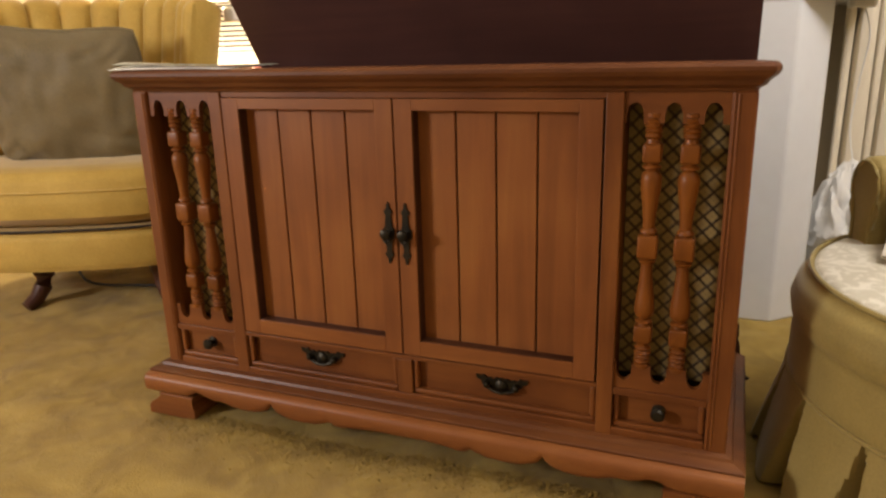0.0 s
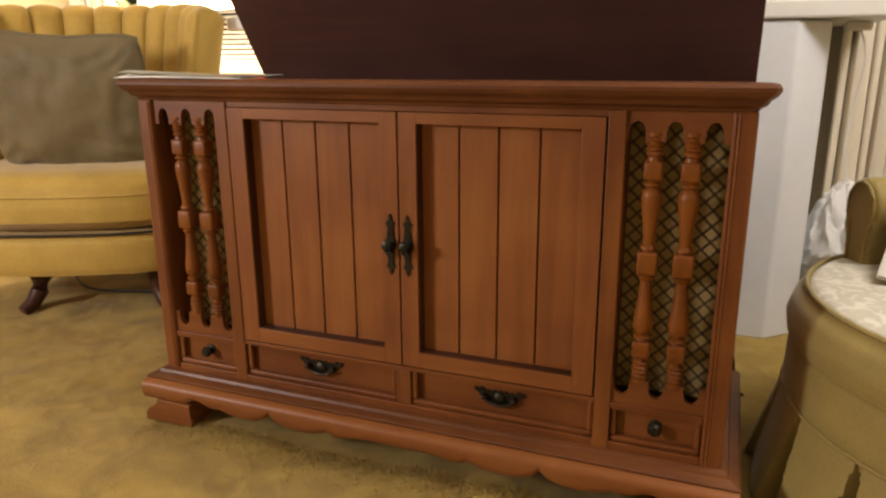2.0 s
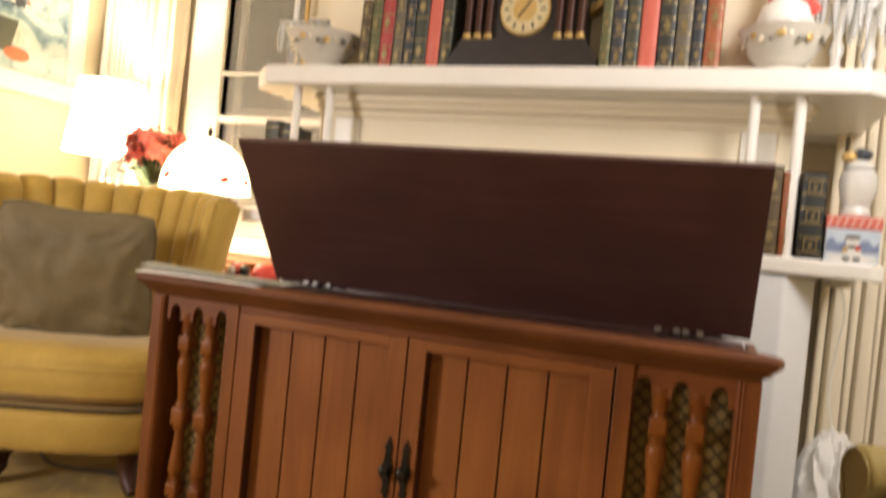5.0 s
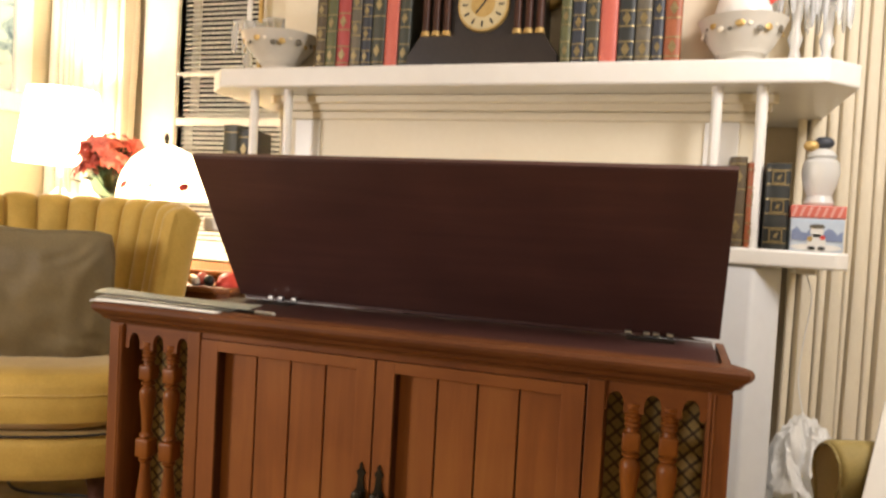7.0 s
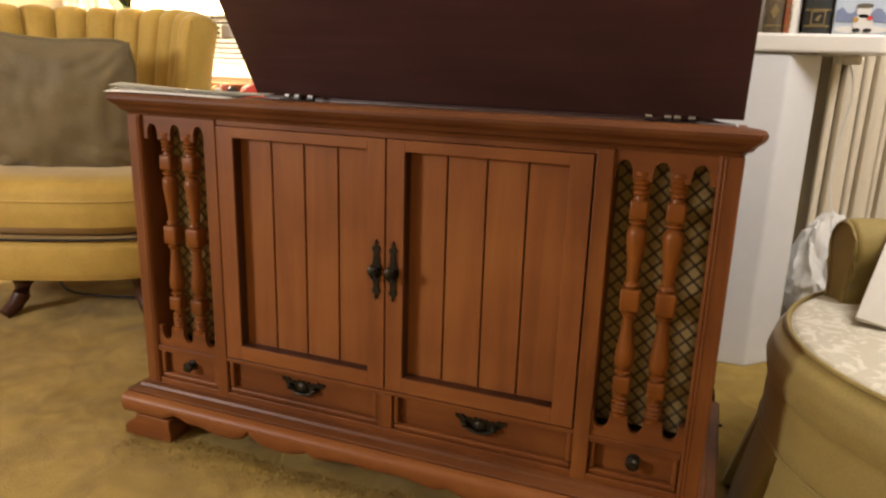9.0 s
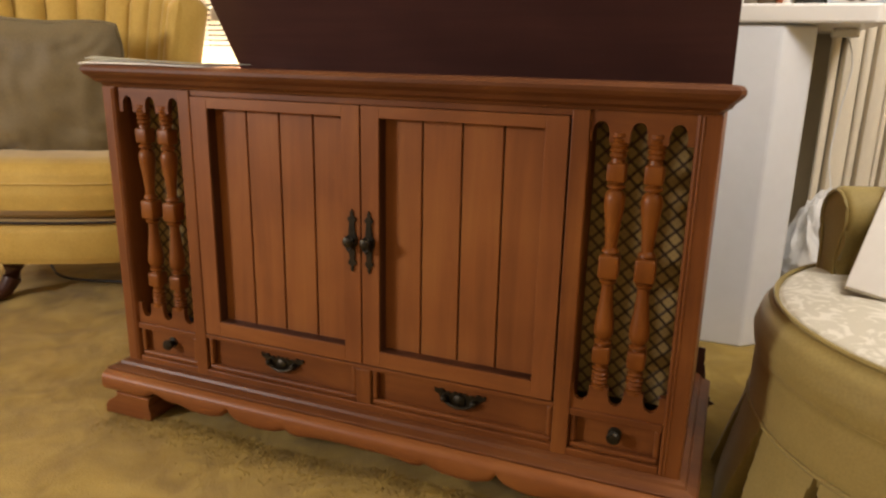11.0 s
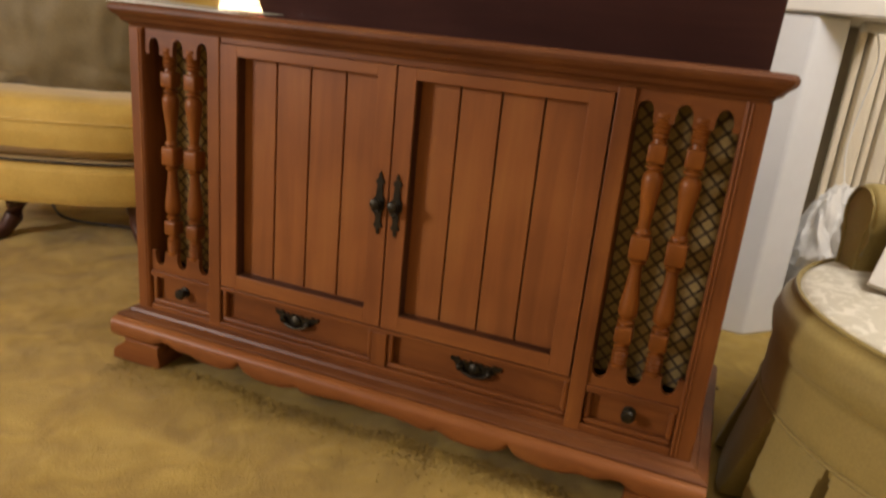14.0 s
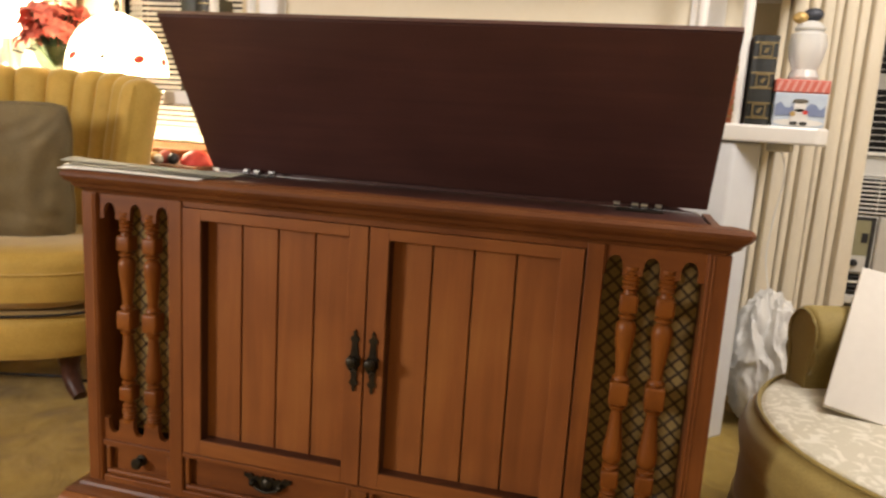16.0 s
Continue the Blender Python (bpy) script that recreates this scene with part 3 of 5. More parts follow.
        half = [(0.0, 0.061), (0.0035, 0.055), (0.0025, 0.050), (0.0085, 0.0445), (0.0085, 0.040), (0.005, 0.036), (0.0065, 0.022), (0.0075, 0.012), (0.0115, 0.008), (0.0115, -0.008), (0.0075, -0.012), (0.0065, -0.022), (0.005, -0.036), (0.0085, -0.040), (0.0085, -0.0445), (0.0025, -0.050), (0.0035, -0.055), (0.0, -0.061)]
        out = [(hx + u, 0.463 + v) for u, v in half] + [(hx - u, 0.463 + v) for u, v in half[::-1][1:-1]]
        bm = prism(bmesh.new(), out, "y", -0.0045, -0.0012)
        plate = part("handle_plate", bm, BRONZE, door, "dark bronze spear-ended plate")
        bm = lathe(bmesh.new(), [(0.0045, 0.0), (0.0045, 0.008), (0.009, 0.011), (0.011, 0.016), (0.009, 0.021), (0.004, 0.023)], seg=14)
        bm.transform(Matrix.Translation((hx, -0.004, 0.465)) @ pose(0, 0, 0, 90, 0, 0))
        part("knob", bm, BRONZE, door, smooth=True)
        bm = tube(bmesh.new(), [(hx - 0.007, -0.012, 0.462), (hx - 0.006, -0.015, 0.452), (hx, -0.016, 0.446), (hx + 0.006, -0.015, 0.452), (hx + 0.007, -0.012, 0.462)], 0.0028, 8)
        part("drop_pull", bm, BRONZE, door, smooth=True)

    # spindle grilles
    for s in (-1, 1):
        x0, x1 = sorted((s * 0.4145, s * 0.575))
        cx = (x0 + x1) / 2
        g = part("grille_panel", bx(x0, x1, 0.068, 0.0735, 0.21, 0.726), GRILLE, c, "patterned gold and olive speaker cloth")
        wires = bmesh.new()
        for k in range(-60, 60):
            for sg in (-1, 1):
                pts = []
                for zz in (0.215, 0.725):
                    pts.append((k * 0.0279 + sg * zz, zz))
                (xa, za), (xb, zb) = pts
                def clip(xa, za, xb, zb):
                    t0, t1 = 0.0, 1.0
                    dx = xb - xa
                    for lim, sign in ((x0, 1), (x1, -1)):
                        p, q = -sign * dx, sign * (xa - lim)
                        if abs(p) < 1e-9:
                            continue
                        r = q / p
                        if p < 0:
                            t0 = max(t0, r)
                        else:
                            t1 = min(t1, r)
                    return (t0, t1) if t0 < t1 else None
                q = clip(xa, za, xb, zb)
                if q:
                    A = (xa + q[0] * (xb - xa), 0.0665, za + q[0] * (zb - za))
                    B = (xa + q[1] * (xb - xa), 0.0665, za + q[1] * (zb - za))
                    tube(wires, [A, B], 0.0007, 5)
        part("lattice", wires, WOOD_DARK, g, "fine dark diamond lattice")
        # scalloped head and foot boards
        def scallop(zbase, zflat, ztip, sign):
            pts = [(x0, zbase), (x1, zbase)]
            gap, n = 0.0175, 10
            line = []
            for q in (-0.0597 - s * 0.0035, -s * 0.0035, 0.0597 - s * 0.0035):
                hw = 0.0135
                line += [(cx + q - hw, zflat)] + [(cx + q - hw + 2 * hw * j / n, zflat + (ztip - zflat) * (0.42 + 0.58 * math.sqrt(max(0.0, 1 - (2 * j / n - 1) ** 2)))) for j in range(n + 1)] + [(cx + q + hw, zflat)]
            line = [(x0, zflat)] + line + [(x1, zflat)]
            return pts + line[::-1]
        part("head_board", prism(bmesh.new(), scallop(0.728, 0.678, 0.711, 1), "y", 0.006, 0.018), WOOD_H, g)
        part("foot_board", prism(bmesh.new(), scallop(0.206, 0.254, 0.222, -1), "y", 0.006, 0.018), WOOD_H, g)
        reel = [(0.0140, -0.004), (0.0140, 0.002), (0.0105, 0.004), (0.0145, 0.008), (0.0115, 0.012), (0.0152, 0.016), (0.0120, 0.020), (0.0152, 0.024), (0.0115, 0.028), (0.0145, 0.033), (0.0105, 0.037), (0.0120, 0.045)]
        vase = [(0.0110, 0.074), (0.0100, 0.078), (0.0152, 0.081), (0.0152, 0.084), (0.0095, 0.0875), (0.0120, 0.090), (0.0162, 0.096), (0.0172, 0.104), (0.0165, 0.118),
                (0.0138, 0.138), (0.0115, 0.160), (0.0102, 0.178), (0.0100, 0.186), (0.0140, 0.190), (0.0145, 0.193), (0.0105, 0.196), (0.0110, 0.202)]
        for q in (-0.0295, 0.0295):
            bm = bmesh.new()
            foot = Matrix.Translation((cx - s * 0.0045 + q, 0.016, 0.2535))
            for rows in (reel, vase):
                merge(bm, lathe(bmesh.new(), rows, seg=20), foot)
                merge(bm, lathe(bmesh.new(), [(r, 0.436 - z) for r, z in rows[::-1]], seg=20), foot)
            for z0, z1, w in ((0.0435, 0.0755, 0.0152), (0.198, 0.238, 0.0166), (0.3605, 0.3925, 0.0152)):
                merge(bm, bx(-w, w, -w, w, z0, z1, 0.0045, 3), foot)
            part("spindle", bm, SPINDLE, g, "turned spindle with square blocks", smooth=True)

    # drawer row
    z0, z1 = 0.1055, 0.2095
    part("drawer_rail", bx(-0.385, 0.385, 0.001, 0.012, 0.2005, 0.2092, 0.001), WOOD_H, c)
    for s in (-1, 1):
        a, b = sorted((s * 0.4147, s * 0.5748))
        part("drawer_rail", bx(a, b, 0.001, 0.05, 0.1925, 0.2055, 0.001), WOOD_H, c)
    part("base_rail", bx(-0.5748, 0.5748, 0.001, 0.05, 0.1056, 0.1255, 0.002), WOOD_H, c)
    part("mullion", bx(-0.0165, 0.0165, 0.0015, 0.05, 0.1257, 0.2003, 0.002), WOOD_V, c)
    for x0, x1, kind in ((-0.3848, -0.0167, "pull"), (0.0167, 0.3848, "pull"), (-0.5746, -0.4149, "knob"), (0.4149, 0.5746, "knob")):
        dz = 0.2003 if kind == "pull" else 0.1923
        inset = 0.022 if kind == "pull" else 0.02
        bm = bmesh.new()
        box(bm, x0 + 0.0004, x1 - 0.0004, 0.0195, 0.04, 0.1257, dz, 0.001)
        d = part("drawer_front", bm, WOOD_H, c)
        part("trim_strip", bx(x0 + 0.001, x1 - 0.001, 0.006, 0.0193, 0.1259, 0.137, 0.004), WOOD_H, d)
        part("trim_strip", bx(x0 + 0.001, x0 + 0.012, 0.006, 0.0193, 0.1372, dz - 0.001, 0.004), WOOD_V, d)
        part("trim_strip", bx(x1 - 0.012, x1 - 0.001, 0.006, 0.0193, 0.1372, dz - 0.001, 0.004), WOOD_V, d)
        cx = (x0 + x1) / 2
        if kind == "knob":
            bm = lathe(bmesh.new(), [(0.0125, 0.0), (0.0125, 0.002), (0.006, 0.004), (0.0055, 0.010), (0.011, 0.014), (0.0125, 0.019), (0.009, 0.024), (0.003, 0.025)], seg=18)
            bm.transform(Matrix.Translation((cx, 0.019, 0.164)) @ pose(0, 0, 0, 90, 0, 0))
            part("knob", bm, BRONZE, d, "dark bronze knob", smooth=True)
        else:
            # batwing plate with a swinging bail
            half = [(0.0, 0.017), (0.006, 0.0145), (0.011, 0.0175), (0.017, 0.012), (0.023, 0.0155), (0.030, 0.013), (0.036, 0.0195), (0.044, 0.017), (0.052, 0.0185), (0.0515, 0.011), (0.043, 0.008), (0.040, 0.001), (0.032, 0.003), (0.026, -0.006), (0.018, -0.008), (0.011, -0.015), (0.005, -0.0145), (0.0, -0.019)]
            out = [(cx + u, 0.166 + v) for u, v in half] + [(cx - u, 0.166 + v) for u, v in half[::-1][1:-1]]
            plate = part("pull_plate", prism(bmesh.new(), out, "y", 0.0155, 0.0192), BRONZE, d, "dark bronze batwing pull")
            arc = [(cx + 0.030 * math.cos(math.pi + math.pi * j / 12), 0.006 + 0.004 * abs(math.cos(math.pi * j / 12)), 0.170 + 0.014 * math.sin(math.pi + math.pi * j / 12)) for j in range(13)]
            part("bail", tube(bmesh.new(), arc, 0.0033, 8), BRONZE, d, smooth=True)
            bm = bmesh.new()
            for sg in (-1, 1):
                tmp = lathe(bmesh.new(), [(0.007, 0.0), (0.0065, 0.008), (0.004, 0.011), (0.001, 0.012)], seg=12)
                merge(bm, tmp, Matrix.Translation((cx + sg * 0.030, 0.0155, 0.168)) @ pose(0, 0, 0, 90, 0, 0))
            tmp = lathe(bmesh.new(), [(0.013, 0.0), (0.012, 0.003), (0.007, 0.006), (0.001, 0.007)], seg=14)
            merge(bm, tmp, Matrix.Translation((cx, 0.0155, 0.167)) @ pose(0, 0, 0, 90, 0, 0))
            part("pull_boss", bm, BRONZE, d, smooth=True)

    # plinth: stepped moulding, scalloped apron and bracket feet
    def around(name, prof, mat):
        bm = bmesh.new()
        rs = []
        for f in (lambda o, z: (-0.6115 + o, 0.47, z), lambda o, z: (-0.6115 + o, o, z), lambda o, z: (0.6115 - o, o, z), lambda o, z: (0.6115 - o, 0.47, z)):
            rs.append([bm.verts.new(f(o, z)) for o, z in prof])
        for a, b in zip(rs, rs[1:]):
            for i in range(len(prof)):
                j = (i + 1) % len(prof)
                bm.faces.new((a[i], b[i], b[j], a[j]))
        bm.faces.new(rs[0])
        bm.faces.new(rs[-1][::-1])
        part(name, bm, mat, c)
    around("plinth_moulding", [(0.01, 0.0925), (-0.032, 0.0925), (-0.034, 0.096), (-0.031, 0.0985), (-0.014, 0.1030), (-0.011, 0.1085), (-0.0015, 0.1115), (0.01, 0.1115)], WOOD_LIP)
    # rounded apron with a scalloped lower edge: half outline in |x|
    half = [(0.0, 0.0535), (0.06, 0.0535), (0.10, 0.050), (0.13, 0.0455), (0.145, 0.047), (0.152, 0.052), (0.158, 0.0535), (0.166, 0.050), (0.19, 0.043), (0.225, 0.0405), (0.26, 0.043), (0.285, 0.051), (0.294, 0.060), (0.299, 0.067),
            (0.304, 0.060), (0.315, 0.051), (0.34, 0.044), (0.37, 0.042), (0.405, 0.045), (0.425, 0.051), (0.438, 0.053), (0.452, 0.0515), (0.47, 0.055), (0.488, 0.0615), (0.505, 0.0625), (0.522, 0.054), (0.535, 0.0495), (0.645, 0.0495)]
    xs = [(-x, z) for x, z in half[::-1]] + half[1:]
    bm = bmesh.new()
    secs = []
    for x, zb in xs:
        zt = 0.092
        e = 0.648
        row = []
        for y, z in ((0.01, zb), (-0.046, zb), (-0.050, zb + 0.004), (-0.0535, zb + 0.012 if zb + 0.012 < 0.078 else 0.078), (-0.0535, 0.080), (-0.050, 0.087), (-0.043, zt), (0.01, zt)):
            row.append(bm.verts.new((x, y, z)))
        secs.append(row)
    for a, b in zip(secs, secs[1:]):
        for i in range(8):
            j = (i + 1) % 8
            bm.faces.new((a[i], b[i], b[j], a[j]))
    bm.faces.new(secs[0])
    bm.faces.new(secs[-1][::-1])
    part("scalloped_apron", bm, FRAME_H, c, smooth=True)
    for s in (-1, 1):
        a, b = sorted((s * 0.612, s * 0.645))
        part("side_apron", bx(a, b, 0.0105, 0.47, 0.052, 0.092, 0.006), WOOD_H, c)
        # bracket foot: cut in above, swept out to the carpet
        out = [(s * 0.610, 0.049), (s * 0.606, 0.038), (s * 0.617, 0.030), (s * 0.636, 0.022), (s * 0.645, 0.012), (s * 0.645, -0.008), (s * 0.512, -0.008), (s * 0.512, 0.014), (s * 0.520, 0.030), (s * 0.514, 0.049)]
        for y0, y1 in ((-0.05, 0.03), (0.40, 0.47)):
            bm = prism(bmesh.new(), out, "y", y0, y1)
            bmesh.ops.bevel(bm, geom=[e for e in bm.edges if abs(e.verts[0].co.y - e.verts[1].co.y) < 1e-6], offset=0.003, segments=2, profile=0.5, affect="EDGES")
            part("bracket_foot", bm, WOOD_H, c)
    # torn backing that hangs behind the side
    rnd = random.Random(4)
    edge = [(0.626 + 0.004 * rnd.random() + 0.022 * max(0.0, 1 - abs(z - 0.042) / 0.09) + (0.012 * rnd.random() if 0.03 < z < 0.06 and i % 2 else 0), z) for i, z in enumerate([0.0 + 0.006 * k for k in range(30)])]
    part("torn_backing", prism(bmesh.new(), [(0.55, 0.0)] + edge + [(0.55, 0.178)], "y", 0.47, 0.474), WOOD_DARK, c, "frayed dark fabric backing")


console()


# ---------------------------------------------------------------- papers and small things on the console
def papers():
    def leaf(name, x0, x1, y0, y1, z, lift, mat, label):
        bm = bmesh.new()
        def f(u, v):
            return (x0 + u * (x1 - x0) - 0.02 * v, y0 + v * (y1 - y0), z + lift * (1 - u) ** 2.2 + 0.004 * math.sin(v * 3 + u * 2) * (1 - u))
        sheet(bm, f, 16, 6)
        ob = part(name, bm, mat, None, smooth=True)
        s = ob.modifiers.new("thickness", "SOLIDIFY")
        s.thickness = 0.0012
        tagged(ob, label, "paper")
    leaf("sheet_of_paper", -0.642, -0.335, -0.026, 0.12, 0.7748, 0.0, PAPER, "white paper sheet lying on the console's edge")
    leaf("magazine", -0.655, -0.32, 0.000, 0.11, 0.7766, 0.001, PAPER_DARK, "dark glossy magazine lying on the white sheet")
    leaf("record_sleeve", -0.690, -0.300, 0.035, 0.12, 0.7788, 0.005, SLEEVE, "curled grey-green record sleeve on top of the pile")
    pen = thing("pen", pose(-0.42, 0.21, 0.7475, 0, 0, -8), "black and cream ballpoint pen on the console deck", "pen")
    part("barrel", tube(bmesh.new(), [(-0.06, 0, 0), (0.03, 0, 0)], 0.005, 10), BLACK, pen)
    part("cap", tube(bmesh.new(), [(0.03, 0, 0), (0.08, 0, 0), (0.085, 0, 0)], [0.0055, 0.0055, 0.002], 10), BOARD, pen)


papers()


# ---------------------------------------------------------------- gold armchair
def armchair(m):
    c = thing("armchair", m, "gold velvet armchair with a fluted shell back", "armchair")
    n_ch, seg = 11, 10
    prof = []
    for k in range(15):
        prof.append(("in", k / 14))
    for k in range(1, 9):
        prof.append(("top", k / 9))
    for k in range(11):
        prof.append(("out", 1 - k / 10))
    def section(u, v):
        kind, s = prof[min(int(round(v * (len(prof) - 1))), len(prof) - 1)]
        phi = (u - 0.5) * math.pi * 0.88
        ch = u * n_ch
        bulge = abs(math.sin(math.pi * ch)) ** 0.55
        end = min(1.0, min(u, 1 - u) * 14) ** 0.5
        thick = 0.085 * (0.2 + 0.8 * end)
        if kind == "in":
            z, off = 0.36 + s * (0.962 - 0.36), 0.0
            h, b = s, bulge
        elif kind == "top":
            a = math.pi * s
            z, off = 0.962 + 0.045 * math.sin(a), thick * (1 - math.cos(a)) / 2
            h, b = 1.0, bulge
        else:
            z, off = 0.15 + s * (0.962 - 0.15), thick
            h, b = s, bulge
        flare = h ** 1.6
        rx, ry = 0.345 + 0.080 * flare, 0.33 + 0.09 * flare
        rr = -0.034 * b * (0.4 + 0.6 * h) if kind != "out" else 0.020 * b * h
        if kind == "top":
            z += 0.016 * b - 0.016
            rr = rr * math.cos(math.pi * s / 2) + 0.020 * b * math.sin(math.pi * s / 2)
        z += -0.035 * abs(math.sin(phi)) ** 6 * (1 if kind != "out" else h)
        return ((rx + off + rr) * math.sin(phi), -0.115 + (ry + off + rr) * math.cos(phi) , z)
    bm = sheet(bmesh.new(), section, n_ch * seg, len(prof) - 1)
    ends = [e for e in bm.edges if e.is_boundary]
    bmesh.ops.holes_fill(bm, edges=ends, sides=0)
    part("fluted_back", bm, GOLD_VELVET, c, "fluted shell back in gold velvet", smooth=True)

    def pad(rows, rx, yf, yb, name, bow=0.03, ex=3.2):
        bm = bmesh.new()
        def f(u, v):
            i = v * (len(rows) - 1)
            k = min(int(i), len(rows) - 2)
            t = i - k
            z = rows[k][0] * (1 - t) + rows[k + 1][0] * t
            g = rows[k][1] * (1 - t) + rows[k + 1][1] * t
            a = 2 * math.pi * u
            cx, cy = math.cos(a), math.sin(a)
            sx = abs(cx) ** (2 / ex) * (1 if cx > 0 else -1)
            sy = abs(cy) ** (2 / ex) * (1 if cy > 0 else -1)
            y = (yf + yb) / 2 + sy * ((yb - yf) / 2 + g)
            y -= bow * (1 - min(1, abs(sx)) ** 2) * (1 if sy < 0 else 0)
            return (sx * (rx + g), y, z)
        sheet(bm, f, 72, (len(rows) - 1) * 3, closed=True)
        bmesh.ops.holes_fill(bm, edges=[e for e in bm.edges if e.is_boundary], sides=0)
        return part(name, bm, GOLD_VELVET, c, smooth=True)
    pad([(0.135, -0.03), (0.140, -0.008), (0.16, 0.0), (0.22, 0.004), (0.248, 0.002), (0.266, -0.010), (0.272, -0.05)], 0.40, -0.345, 0.22, "seat_rail", 0.03, 4.5)
    cush = pad([(0.272, -0.08), (0.292, -0.03), (0.315, 0.004), (0.36, 0.010), (0.395, 0.008), (0.43, 0.002), (0.455, -0.018), (0.467, -0.06), (0.472, -0.16), (0.473, -0.27)], 0.39, -0.345, 0.20, "seat_cushion", 0.03, 4.5)
    def loop(z, g, rx=0.39, yf=-0.345, yb=0.20, bow=0.03, ex=4.5):
        pts = []
        for i in range(41):
            a = math.pi + math.pi * i / 40
            cx, cy = math.cos(a), math.sin(a)
            sx = abs(cx) ** (2 / ex) * (1 if cx > 0 else -1)
            sy = -abs(cy) ** (2 / ex)
            pts.append((sx * (rx + g), (yf + yb) / 2 + sy * ((yb - yf) / 2 + g) - bow * (1 - min(1, abs(sx)) ** 2), z))
        return pts
    part("welt", tube(bmesh.new(), loop(0.398, 0.009), 0.0035, 6), GOLD_VELVET, cush, smooth=True)
    # Near-black tube that deepens the shade in the seam under the cushion.
    part("welt", tube(bmesh.new(), loop(0.275, 0.002), 0.0045, 6), GAP, cush, "dark line put in for the shaded gap under the cushion", smooth=True)
    for x, y, s, f in ((-0.115, -0.25, -1, -1), (0.27, -0.25, 1, -1), (-0.22, 0.14, -1, 1), (0.22, 0.14, 1, 1)):
        pts = [(x, y, 0.15), (x, y, 0.10), (x + s * 0.006, y + f * 0.008, 0.06), (x + s * 0.022, y + f * 0.03, 0.025), (x + s * 0.045, y + f * 0.06, 0.004)]
        part("leg", tube(bmesh.new(), pts, [0.036, 0.033, 0.029, 0.025, 0.020], 10), WOOD_DARK, c, "dark stained sabre leg", smooth=True)


CH = pose(-1.535, 0.70, 0, 0, 0, 25)
armchair(CH)


def pillow():
    """Two puffed faces meeting in a seam with eared corners, creased where the filling pulls."""
    p = thing("throw_pillow", CH @ pose(0.005, -0.125, 0.670, 12, 2, 3), "taupe velvet throw pillow with piped edges, leaning in the armchair", "pillow")
    hx, hz = 0.252, 0.234
    def seam(x, z):
        kx = 1 - 0.075 * z ** 6 + 0.02 * x * z ** 8 - 0.02 * (1 - z * z) ** 3
        kz = 1 - 0.075 * x ** 6 - 0.03 * (1 - x * x) ** 3
        sag = -0.014 * (1 - x * x) * max(0.0, z)
        return x * hx * kx, z * hz * kz + sag
    def face(side):
        def f(u, v):
            x, z = 2 * u - 1, 2 * v - 1
            px, pz = seam(x, z)
            puff = ((1 - abs(x) ** 2.8) * (1 - abs(z) ** 2.8)) ** 0.45
            edge = 1 - max(abs(x), abs(z))
            ang = math.atan2(abs(z) - 1.1, abs(x) - 1.1)
            crease = 0.010 * math.sin(ang * 17 + 2 * noise.noise(Vector((x * 3, z * 3, 1)))) * max(0.0, 1 - edge * 2.2) * min(1, edge * 12)
            soft = 0.016 * noise.noise(Vector((x * 2.1 + 3, z * 2.1, side))) + 0.006 * noise.noise(Vector((x * 6, z * 3 + 2, side)))
            fold = -0.010 * math.exp(-((z + 0.28 + 0.25 * x) / 0.07) ** 2) * max(0.0, x - 0.1)
            return (px, -side * (0.105 * puff + (crease + soft + fold) * min(1, edge * 5)), pz - 0.012 * puff * side)
        return f
    bm = sheet(bmesh.new(), face(1), 44, 44)
    sheet(bm, face(-1), 44, 44)
    part("cushion", bm, PILLOW, p, smooth=True)
    pts = []
    for sx, sz, ex, ez in ((-1, -1, 1, -1), (1, -1, 1, 1), (1, 1, -1, 1), (-1, 1, -1, -1)):
        for i in range(14):
            t = i / 14
            px, pz = seam(sx + (ex - sx) * t, sz + (ez - sz) * t)
            pts.append((px, 0.003 * math.sin(i * 1.7 + sx), pz))
    pts.append(pts[0])
    part("piping", tube(bmesh.new(), pts, 0.006, 8), PILLOW, p, smooth=True)


pillow()


